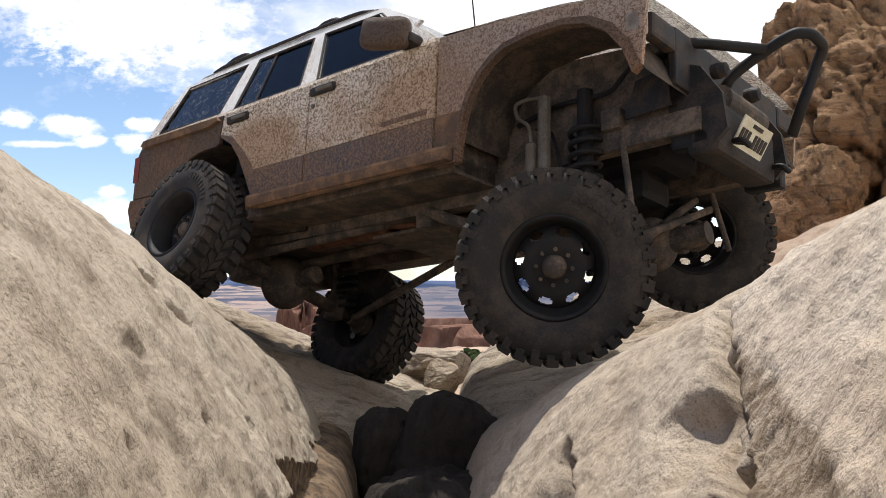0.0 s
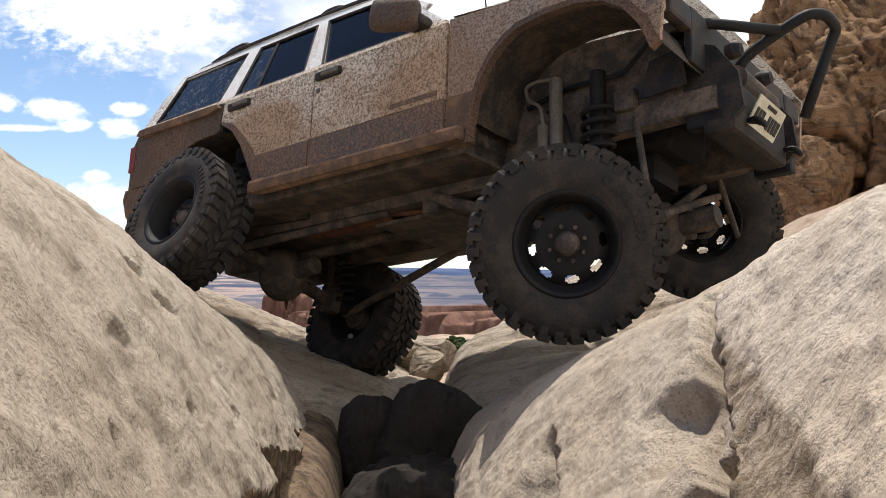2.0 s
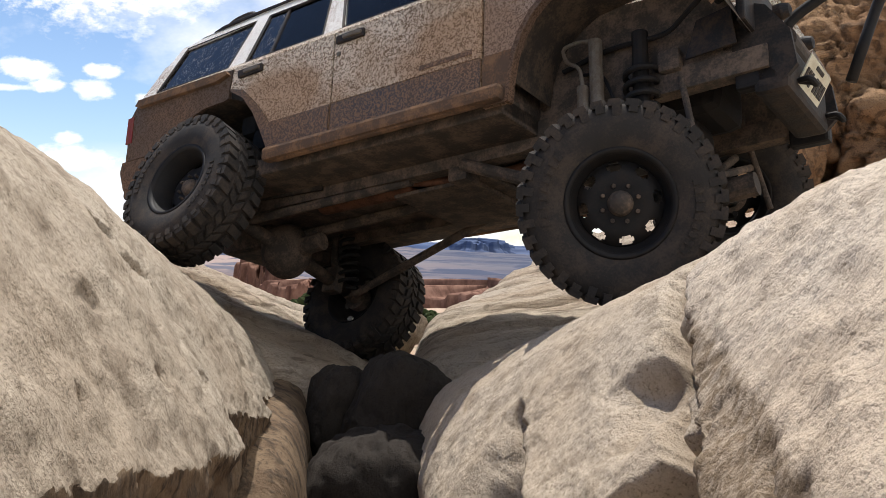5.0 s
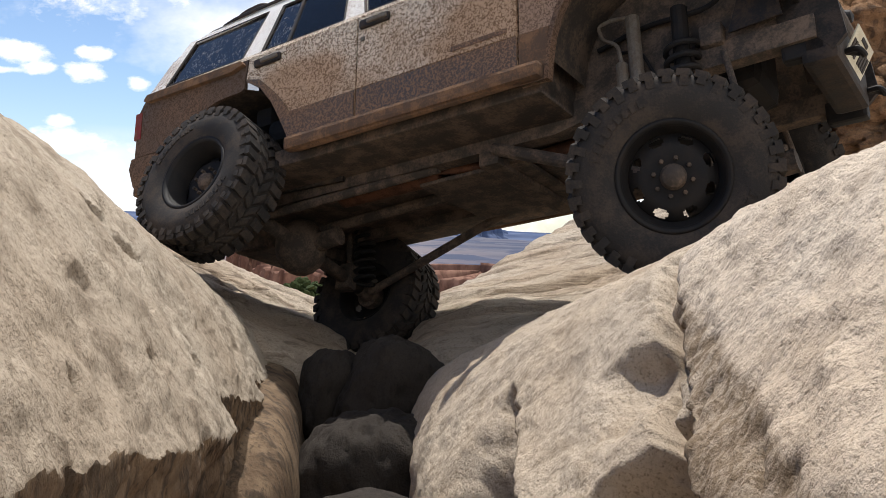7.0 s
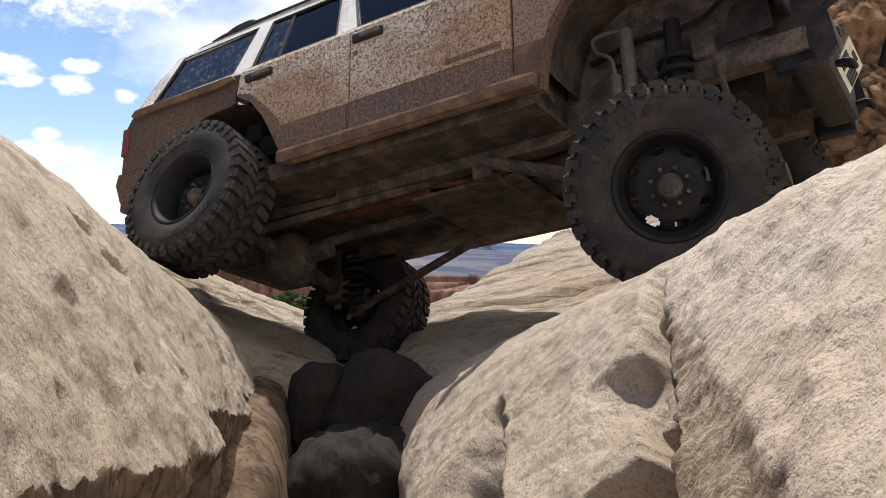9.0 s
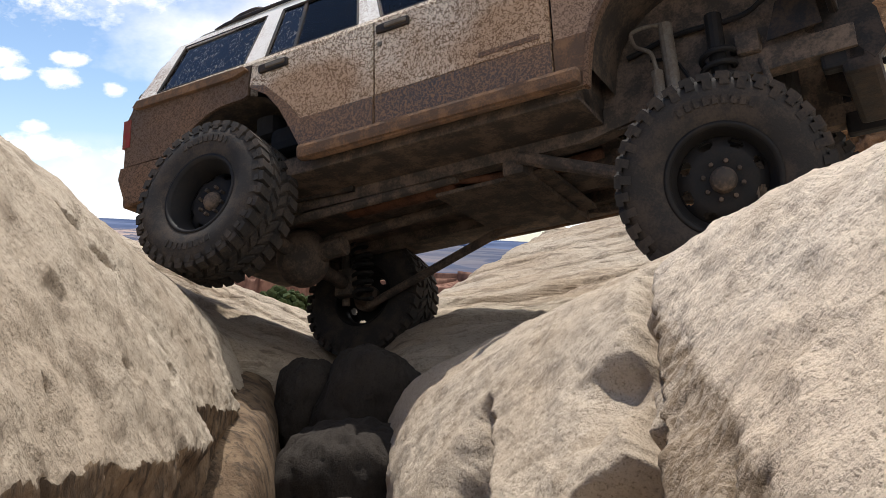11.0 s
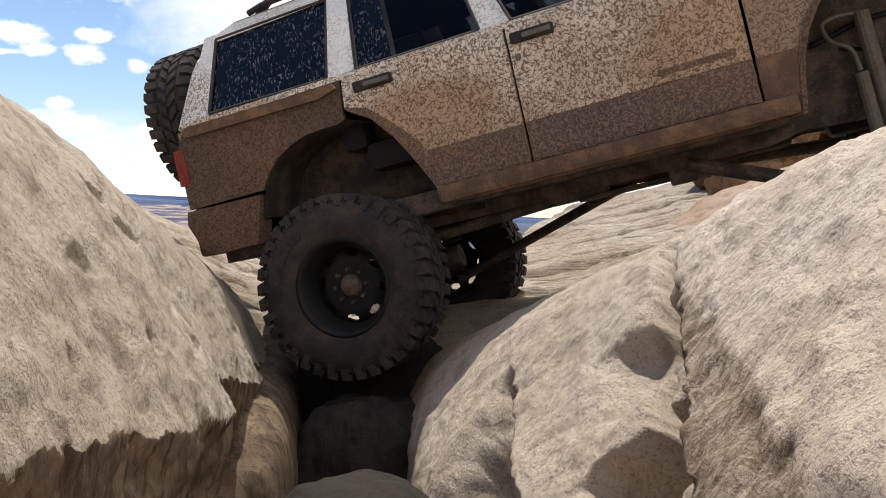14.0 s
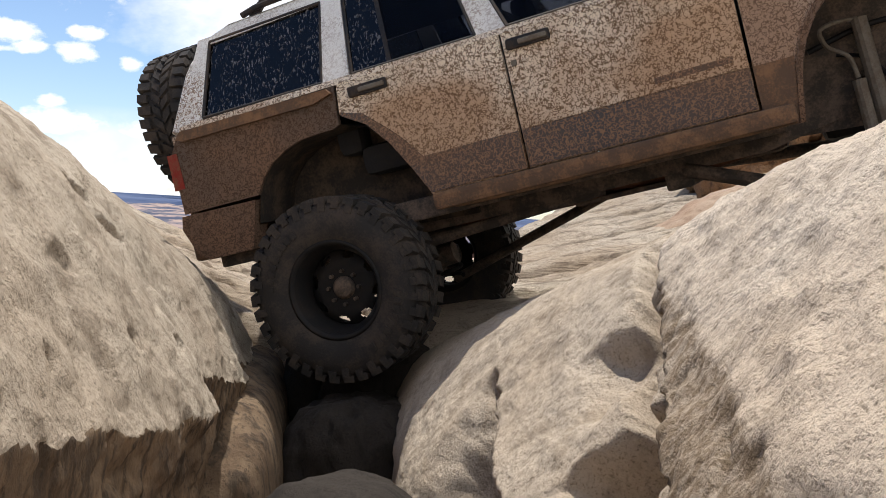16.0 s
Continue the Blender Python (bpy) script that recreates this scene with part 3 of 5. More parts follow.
# ---------------------------------------------------------------- rocks beyond the gap
for faces, axis, ya, yb, sd, lab in [
    ([(-0.237, -0.033, 0.971, 0.299), (-0.97, 0.10, 0.2, 0.60), (-0.1, -1, 0.15, -5.15), (0, 1, 0.2, 8.3), (1, 0, 0, 4.2), (0, 0, -1, 0.8)], (2.4, 0.2), 5.2, 8.35, 71, "bleached sandstone slab with weathered bedding"),
    ([(-0.269, -0.049, 0.962, 0.079), (-0.92, 0.38, 0.1, 2.84), (-0.2, -1, -0.25, -8.0), (0, 1, 0.2, 12.4), (1, 0, 0, 6), (0, 0, -1, 0.8)], (3.2, 0.3), 7.6, 12.3, 72, "bleached upper slab over a dark undercut"),
    ([(0.346, 0.016, 0.938, 0.351), (0.9, -0.1, 0.4, -0.56), (0, -1, 0.2, -5.3), (0.1, 1, 0.2, 8.8), (-1, 0, 0, 4), (0, 0, -1, 0.8)], (-1.6, 0.0), 5.35, 8.7, 73, "smooth pale slab with dark water streaks"),
]:
    tagged(fin("sandstone_slab", ROCK_FAR, faces, [], axis, ya, yb, 200, 200, 0.06, ((0.05, 0.7, 5), (0.015, 0.16, 3)), (), sd, [((0.10, 1.0, 0.25), ya + f * (yb - ya), w, dp) for f, w, dp in ((0.16, 0.03, 0.05), (0.30, 0.08, 0.12), (0.45, 0.04, 0.06), (0.62, 0.10, 0.14), (0.80, 0.05, 0.07))]), lab, "rock", "slabs beyond the gap")
for name, mat, c, s, r, sd, sq, am, st, lab in [
    ("sandstone_slab", ROCK_FAR, (4.6, 12.6, 0.7), (2.2, 2.0, 1.1), (0, -14, 0), 33, 3.0, 0.10, 0.01, "tan sandstone ledge with a long crack"),
    ("loose_boulder", BROWN, (3.1, 12.3, 1.33), (0.38, 0.36, 0.2), (0, 5, 20), 34, 2.8, 0.12, 0, "rounded brown boulder lying on the slab"),
    ("loose_boulder", ROCK_FAR, (2.45, 12.6, 1.20), (0.30, 0.3, 0.18), (0, 0, 0), 35, 2.6, 0.12, 0, "small tan boulder lying on the slab"),
    ("loose_boulder", ROCK_FAR, (0.02, 7.4, 0.42), (0.13, 0.16, 0.15), (0, 20, 30), 37, 3.0, 0.12, 0, "squared tan boulder in the gap"),
    ("loose_boulder", ROCK_FAR, (-0.06, 8.6, 0.40), (0.36, 0.35, 0.16), (0, 0, 10), 38, 3.0, 0.1, 0, "flat tan boulder in the gap"),
    ("loose_boulder", ROCK_FAR, (-0.10, 6.9, 0.28), (0.28, 0.3, 0.12), (0, 12, 20), 39, 2.8, 0.1, 0, "flat tan boulder in the gap"),
    ("loose_boulder", ROCK_FAR, (0.10, 6.0, 0.10), (0.40, 0.6, 0.30), (0, 0, 0), 40, 2.6, 0.1, 0, "pale boulder at the end of the crevice"),
    ("cliff_ledge", LEDGE, (4.0, 8.3, 1.27), (1.8, 1.5, 0.62), (0, -22, -25), 41, 2.8, 0.08, 0.02, "reddish sandstone ledge below the cliff"),
    ("cliff_block", CLIFF, (5.15, 11.2, 2.6), (1.85, 1.8, 2.05), (0, -24, -15), 42, 3.4, 0.13, 0.02, "orange sandstone cliff block with dark desert varnish"),
    ("cliff_block", CLIFF, (6.0, 10.2, 2.4), (1.95, 1.6, 1.3), (0, -28, -10), 43, 3.4, 0.13, 0.02, "orange sandstone cliff block with dark desert varnish"),
    ("cliff_block", CLIFF, (3.75, 9.9, 1.9), (0.55, 0.7, 0.7), (0, 10, 0), 44, 3.0, 0.14, 0, "brown sandstone block at the foot of the cliff"),
]:
    tagged(boulder(name, mat, c, s, r, sd, 120, sq, am, st, 18 if mat in (CLIFF, BROWN) else 12 if 'loose' in name else 0), lab, "boulder" if "boulder" in name else "rock")


# ---------------------------------------------------------------- ground down to the canyon and the far mesas
def canyon():
    """One sheet from under the rocks to the horizon: a bench, cliffs, the canyon floor with ledges, far tableland."""
    nr, na = 240, 260
    r = 2.0 * (2300.0) ** np.linspace(0, 1, nr)
    a = np.radians(np.concatenate([np.linspace(-62, 62, na - 60), np.linspace(65, 295, 60)]))
    r[0] = 0.0
    R, A = np.meshgrid(r, a, indexing="ij")
    x, y = R * np.sin(A), R * np.cos(A)
    flat = np.stack([x, y, np.zeros_like(x)], -1).reshape(-1, 3)
    warp = relief(flat, 160.0, 5, 2).reshape(x.shape)
    ledges = relief(flat * np.array([1, 1.8, 1]), 420.0, 5, 7).reshape(x.shape)
    near = relief(flat, 5.0, 4, 4).reshape(x.shape)
    rr = R * (1 + 0.30 * warp)
    drop = np.interp(rr, [0, 9, 20, 60, 110, 118, 300, 600, 1000, 2000, 3000, 4600], [-0.5, -0.5, -1.5, -4.5, -7.5, -9.5, -15, -26, -37, -46, -50, -48])
    steps = np.interp(rr, [0, 120, 400, 1000, 4600], [0, 0, 5, 11, 16]) * (np.floor(ledges * 5) / 5 + 0.35 * ledges)
    z = drop + steps + near * np.interp(R, [0, 6, 30, 200], [0.05, 0.15, 0.6, 0.8])
    pts = np.stack([x, y, z], -1).reshape(-1, 3)
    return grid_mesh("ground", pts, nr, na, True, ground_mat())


def ground_mat():
    k = Nodes("canyon_country", 0.95, 0, 0.2)
    x, y, z = k.xyz()
    band = k.noise(1.0, 5, 0.6, k.scaled((0.004, 0.006, 0.14)))
    spread = k.noise(0.02, 6, 0.65)
    scrub = k.noise(0.35, 5, 0.7)
    c = k.mix(k.step(band, 0.35, 0.65), (0.34, 0.20, 0.12), (0.46, 0.35, 0.26))
    c = k.mix(k.step(spread, 0.42, 0.62), c, (0.25, 0.16, 0.115))
    c = k.mix(k.math("MULTIPLY", k.step(scrub, 0.56, 0.64), 0.55), c, (0.10, 0.105, 0.06))
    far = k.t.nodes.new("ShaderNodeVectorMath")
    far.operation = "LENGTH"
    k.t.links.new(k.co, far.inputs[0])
    # slate blue puts haze and cloud shade into the far floor's colour
    haze_floor = k.mix(k.step(k.noise(1.0, 5, 0.6, k.scaled((0.002, 0.006, 0.10))), 0.42, 0.58), (0.05, 0.062, 0.105), (0.105, 0.105, 0.135))
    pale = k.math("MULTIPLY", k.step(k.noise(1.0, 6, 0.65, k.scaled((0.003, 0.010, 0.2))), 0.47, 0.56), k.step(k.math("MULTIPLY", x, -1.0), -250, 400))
    haze_floor = k.mix(pale, haze_floor, (0.36, 0.27, 0.23))
    return k.color(k.mix(k.step(far.outputs["Value"], 250, 600), c, haze_floor)).m


tagged(canyon(), "tan and red canyon country with ledges and scrub, its distance painted haze blue", "ground", kind="structure")


def mesa(name, centre, size, seed, material, top=0.06):
    """Flat-topped tableland with gullied sides."""
    n, m = 30, 160
    ph = np.linspace(0, 2 * np.pi, m, endpoint=False)
    f = np.linspace(0, 1, n)
    prof_r = np.interp(f, [0, 0.35, 0.5, 0.62, 0.8, 1], [1.25, 1.0, 0.9, 0.86, 0.84, 0.0])
    prof_z = np.interp(f, [0, 0.35, 0.5, 0.62, 0.8, 1], [0, 0.45, 0.55, 0.9, 1.0, 1.0 + top])
    ring = np.stack([np.cos(ph), np.sin(ph), np.zeros(m)], 1)
    gul = 1 + 0.30 * relief(ring * 3, 0.45, 6, seed)
    rim = 1 + 0.35 * relief(ring * 3, 0.7, 5, seed + 5)
    p = np.stack([prof_r[:, None] * np.cos(ph) * gul, prof_r[:, None] * np.sin(ph) * gul, prof_z[:, None] * rim], -1)
    p = p.reshape(-1, 3) * np.array(size) + np.array(centre)
    return grid_mesh(name, p, n, m, True, material)


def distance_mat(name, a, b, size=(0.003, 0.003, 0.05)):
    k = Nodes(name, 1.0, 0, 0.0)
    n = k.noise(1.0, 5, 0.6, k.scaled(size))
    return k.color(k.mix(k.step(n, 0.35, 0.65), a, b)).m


# aerial haze is painted into the tablelands' base colour
HAZE_BLUE = distance_mat("haze_blue_tableland", (0.075, 0.105, 0.19), (0.12, 0.15, 0.24))
REDROCK = distance_mat("red_rimrock", (0.12, 0.065, 0.05), (0.24, 0.14, 0.105), (0.5, 0.5, 0.25))
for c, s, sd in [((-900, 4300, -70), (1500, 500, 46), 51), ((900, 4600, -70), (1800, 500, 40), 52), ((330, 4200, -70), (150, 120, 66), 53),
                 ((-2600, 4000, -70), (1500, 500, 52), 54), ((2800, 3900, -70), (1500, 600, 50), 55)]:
    tagged(mesa("far_tableland", c, s, sd, HAZE_BLUE), "flat-topped tableland on the horizon, painted haze blue", "mesa", kind="structure")
for c, s, sd in [((14, 155, -14), (24, 14, 7.2), 61), ((-24, 165, -14), (4.5, 5, 9.0), 62), ((60, 175, -14), (40, 16, 7.5), 63), ((-60, 210, -18), (18, 14, 9), 64),
                 ((-15, 158, -14), (8, 5, 6.4), 65)]:
    tagged(mesa("red_butte", c, s, sd, REDROCK), "red sandstone butte with a broken rim", "butte", "buttes")


def bush(c, size, seed, n=420):
    """Juniper: a short forked trunk and many small leaf sprays."""
    rng = random.Random(seed)
    tree = new("juniper_bush")
    tree.matrix_world = pose(*c)
    tagged(tree, "dark green juniper bush on the slickrock", "bush", "juniper bushes")
    bm = bmesh.new()
    for k in range(4):
        m = pose(0, 0, size * 0.25, rng.uniform(-25, 25), rng.uniform(-25, 25), 0)
        bmesh.ops.create_cone(bm, cap_ends=True, segments=7, radius1=size * 0.07, radius2=size * 0.02, depth=size * 0.7, matrix=m)
    part("trunk", bm, BARK, tree)
    bm = bmesh.new()
    for k in range(n):
        d = Vector((rng.gauss(0, 1), rng.gauss(0, 1), rng.gauss(0, 0.8))).normalized() * rng.random() ** 0.4
        p = Vector((d.x * size * 0.62, d.y * size * 0.62, size * 0.55 + d.z * size * 0.45))
        s = size * rng.uniform(0.05, 0.10)
        bmesh.ops.create_icosphere(bm, subdivisions=1, radius=s, matrix=Matrix.Translation(p) @ Euler((rng.random() * 6, rng.random() * 6, 0)).to_matrix().to_4x4() @ Matrix.Diagonal((1, 0.6, 1.3, 1)))
    part("foliage", bm, BRUSH, tree)


for c, s, sd in [((-1.22, 14.0, -0.45), 0.75, 1), ((-2.5, 16.0, -0.55), 0.75, 2), ((-1.2, 22, -1.6), 1.2, 3), ((0.8, 26, -2), 1.2, 4)]:
    bush(c, s, sd)

# ---------------------------------------------------------------- the off-road vehicle, in its own space: x ahead, y to its left
SIDE = 0.862


def tumble(z):
    """How far the cabin side leans in above the belt line."""
    return SIDE - max(0.0, z - 0.74) * 0.48


def sheet(outline, side, lift=0.0, thick=0.025):
    """A body panel: an outline in x and z laid on the vehicle's side (side -1 right, 1 left), with thickness."""
    bm = bmesh.new()
    squat = lambda z: z if z < 0.74 else 0.74 + (z - 0.74) * 0.95
    outer = [bm.verts.new((x, side * (tumble(squat(z)) + lift), squat(z))) for x, z in outline]
    f = bm.faces.new(outer)
    r = bmesh.ops.extrude_face_region(bm, geom=[f])
    for v in r["geom"]:
        if isinstance(v, bmesh.types.BMVert):
            v.co.y -= side * thick
    return bm


def block(x0, x1, y0, y1, z0, z1, bevel=0.0, m=None):
    bm = bmesh.new()
    bmesh.ops.create_cube(bm, size=1, matrix=Matrix.Translation(((x0 + x1) / 2, (y0 + y1) / 2, (z0 + z1) / 2)) @ Matrix.Diagonal((x1 - x0, y1 - y0, z1 - z0, 1)))
    if bevel:
        bmesh.ops.bevel(bm, geom=bm.edges[:], offset=bevel, segments=2, affect="EDGES", profile=0.6)
    if m:
        bmesh.ops.transform(bm, matrix=m, verts=bm.verts)
    return bm


def tube(points, radius, seg=12, bm=None, taper=None):
    """A round bar through the points, its bends smoothed."""
    pts = [Vector(p) for p in points]
    fine = []
    for i, p in enumerate(pts):
        if 0 < i < len(pts) - 1:
            a, b = p + (pts[i - 1] - p) * 0.36, p + (pts[i + 1] - p) * 0.36
            for k in range(8):
                s = k / 7
                fine.append(a * (1 - s) ** 2 + p * 2 * s * (1 - s) + b * s * s)
        else:
            fine.append(p)
    bm = bm or bmesh.new()
    rings, ref = [], Vector((0.13, 0.31, 0.94))
    for i, p in enumerate(fine):
        d = (fine[min(i + 1, len(fine) - 1)] - fine[max(i - 1, 0)]).normalized()
        u = d.cross(ref).normalized()
        v = d.cross(u)
        rad = radius if taper is None else radius + (taper - radius) * i / (len(fine) - 1)
        rings.append([bm.verts.new(p + (u * math.cos(k * math.tau / seg) + v * math.sin(k * math.tau / seg)) * rad) for k in range(seg)])
    for a, b in zip(rings, rings[1:]):
        for k in range(seg):
            bm.faces.new((a[k], a[(k + 1) % seg], b[(k + 1) % seg], b[k]))
    bm.faces.new(rings[0][::-1]), bm.faces.new(rings[-1])
    return bm


def rod(a, b, radius, seg=12, bm=None):
    return tube([a, b], radius, seg, bm)


def lathe(profile, seg, axis="y", bm=None):
    """A closed or open profile (radius, offset) turned about the y axis."""
    bm = bm or bmesh.new()
    rings = [[bm.verts.new((r * math.sin(k * math.tau / seg), o, r * math.cos(k * math.tau / seg))) for k in range(seg)] for r, o in profile]
    for a, b in zip(rings, rings[1:]):
        for k in range(seg):
            bm.faces.new((a[k], a[(k + 1) % seg], b[(k + 1) % seg], b[k]))
    return bm


TYRE_R, TYRE_W = 0.43, 0.31


def tyre_mesh():
    """Mud-terrain tyre about the y axis, its outer side at negative y."""
    w = TYRE_W / 2
    prof = [(0.20, -w * 0.72), (0.225, -w * 0.90), (0.28, -w * 1.03), (0.335, -w * 1.06), (0.385, -w * 0.97), (0.408, -w * 0.80), (0.412, 0),
            (0.408, w * 0.80), (0.385, w * 0.97), (0.335, w * 1.06), (0.28, w * 1.03), (0.225, w * 0.90), (0.20, w * 0.72), (0.20, -w * 0.72)]
    return lathe(prof, 96)


def tread_mesh():
    """Lugs of the tread and the side biters."""
    w = TYRE_W / 2
    bm = bmesh.new()

    def lug(angle, y0, y1, r0, r1, arc, skew=0.0):
        vs = []
        for r, shrink in ((r0, 1.0), (r1, 0.82)):
            for yy, sg in ((y0, -1), (y1, 1)):
                mid, half = (y0 + y1) / 2, (yy - (y0 + y1) / 2) * (0.92 if r == r1 else 1)
                for s in (-1, 1):
                    ang = angle + s * arc * shrink / 2 + skew * (1 if sg > 0 else -1)
                    vs.append(bm.verts.new((r * math.sin(ang), mid + half, r * math.cos(ang))))
        a, b, c, d, e, f, g, h = vs
        for q in ((a, b, d, c), (e, f, h, g), (a, b, f, e), (c, d, h, g), (a, c, g, e), (b, d, h, f)):
            bm.faces.new(q)

    n = 36
    for k in range(n):
        t = k * math.tau / n
        long_one = k % 2 == 0
        lug(t, -w * 1.0, -w * (0.42 if long_one else 0.55), 0.400, 0.429, 0.138, 0.02)
        lug(t + math.pi / n, w * (0.42 if long_one else 0.55), w * 1.0, 0.400, 0.429, 0.138, 0.02)
        lug(t + 0.05, -w * 0.36, -w * 0.02, 0.405, 0.429, 0.128, 0.05)
        lug(t + 0.05 + math.pi / n, w * 0.02, w * 0.36, 0.405, 0.429, 0.128, -0.05)
        # side biters on both shoulders
        for s in (-1, 1):
            ys = s * w * 0.88, s * w * 1.035
            lug(t + (0.0 if s < 0 else math.pi / n), min(ys), max(ys), 0.36 if long_one else 0.375, 0.404, 0.10)
    return bm


def sidewall_letters(parent):
    """Raised block letters round the tyre's outer side that cannot be read: plain bars."""
    bm = bmesh.new()
    w = TYRE_W / 2
    for k in range(9):
        for base in (0.3, 0.3 + math.pi):
            a = base + k * 0.115
            m = pose(0, 0, 0, 0, math.degrees(a), 0) @ Matrix.Translation((0, -w * 1.055, 0.315))
            bmesh.ops.create_cube(bm, size=1, matrix=m @ Matrix.Diagonal((0.022, 0.012, 0.036, 1)))
    return tagged(part("lettering", bm, RUBBER, parent), kind="stuff")


def rim_mesh(dish):
    """Dished black steel wheel with eight openings that go through."""
    w = TYRE_W / 2
    bm = lathe([(0.212, -w * 0.80), (0.232, -w * 0.86), (0.232, -w * 0.93), (0.218, -w * 0.95), (0.206, -w * 0.80), (0.180, -w * 0.45), (0.178, w * 0.5), (0.20, w * 0.8),
                (0.215, w * 0.86), (0.215, w * 0.80), (0.19, w * 0.5), (0.192, -w * 0.4), (0.205, -w * 0.80)], 72)
    seg, radii = 96, [0.186, 0.172, 0.163, 0.154, 0.145, 0.136, 0.115, 0.085, 0.050]
    off = [-w * d for d in (dish - 0.26, dish - 0.16, dish - 0.11, dish - 0.07, dish - 0.04, dish - 0.01, dish + 0.02, dish, dish)]
    for depth in (0.0, 0.012):
        rows = [[bm.verts.new((r * math.sin(k * math.tau / seg), o + depth, r * math.cos(k * math.tau / seg))) for k in range(seg)] for r, o in zip(radii, off)]
        for i in range(len(radii) - 1):
            for k in range(seg):
                ph = (k + 0.5) % 12
                if 1 <= i <= 4 and abs(ph - 6) < (2.0 if i in (1, 4) else 2.7):
                    continue
                a, b = rows[i], rows[i + 1]
                bm.faces.new((a[k], a[(k + 1) % seg], b[(k + 1) % seg], b[k]))
    return bm


def hub_mesh(dish, out):
    w = TYRE_W / 2
    return lathe([(0.0, -w * out), (0.036, -w * out), (0.040, -w * (out - 0.05)), (0.044, -w * (out - 0.05)), (0.046, -w * (dish + 0.1)), (0.054, -w * (dish + 0.06)), (0.054, -w * (dish - 0.1)), (0.0, -w * (dish - 0.1))], 32)


def nut_mesh(k, dish):
    bm, a = bmesh.new(), k * math.tau / 8 + 0.2
    bmesh.ops.create_cone(bm, cap_ends=True, segments=6, radius1=0.011, radius2=0.009, depth=0.03,
                          matrix=Matrix.Translation((0.078 * math.sin(a), -TYRE_W / 2 * (dish + 0.06), 0.078 * math.cos(a))) @ pose(0, 0, 0, 90, 0, 0))
    return bm


def brake_mesh():
    w = TYRE_W / 2
    return lathe([(0.0, w * 0.15), (0.085, w * 0.15), (0.09, w * 0.25), (0.09, w * 0.55), (0.06, w * 0.6), (0.05, w * 1.2), (0.0, w * 1.2)], 32)


def wheel(parent, name="wheel", dish=0.62, out=0.98):
    ob = new(name)
    ob.parent = parent
    tagged(ob, "muddy mud-terrain wheel with black steel rim")
    part("tyre", tyre_mesh(), RUBBER, ob, "chunky mud-terrain tyre caked with dust", True)
    tagged(part("tread", tread_mesh(), RUBBER, ob, "blocky tread lugs"), kind="stuff")
    sidewall_letters(ob)
    part("rim", rim_mesh(dish), BLACK, ob, "black steel rim with eight openings", True)
    part("hub", hub_mesh(dish, out), UNDER, ob, "dusty wheel hub", True)
    for k in range(8):
        part("lug_nut", nut_mesh(k, dish), UNDER, ob)
    part("brake", brake_mesh(), UNDER, ob)
    return ob


car = new("off_road_vehicle")
tagged(car, "mud-splattered white four-door off-road vehicle with lifted suspension", "vehicle")

# --- sheet metal on both sides
ARCH_F = [(0.49, 0.30), (0.44, 0.42), (0.35, 0.53), (0.24, 0.595), (0.10, 0.625), (-0.08, 0.625), (-0.25, 0.60), (-0.34, 0.55), (-0.41, 0.49), (-0.47, 0.40), (-0.51, 0.30), (-0.53, 0.17), (-0.545, 0.05)]
DOOR_F = [(-0.685, 0.14), (-0.69, 0.735), (-1.655, 0.735), (-1.66, 0.14)]
DOOR_R = [(-1.672, 0.14), (-1.667, 0.735), (-2.475, 0.735), (-2.492, 0.60), (-2.38, 0.53), (-2.28, 0.41), (-2.20, 0.27), (-2.13, 0.13)]
ARCH_R = [(-2.505, 0.555), (-2.54, 0.54), (-2.63, 0.54), (-2.72, 0.535), (-2.81, 0.51), (-2.90, 0.465), (-2.97, 0.40), (-3.01, 0.335)]
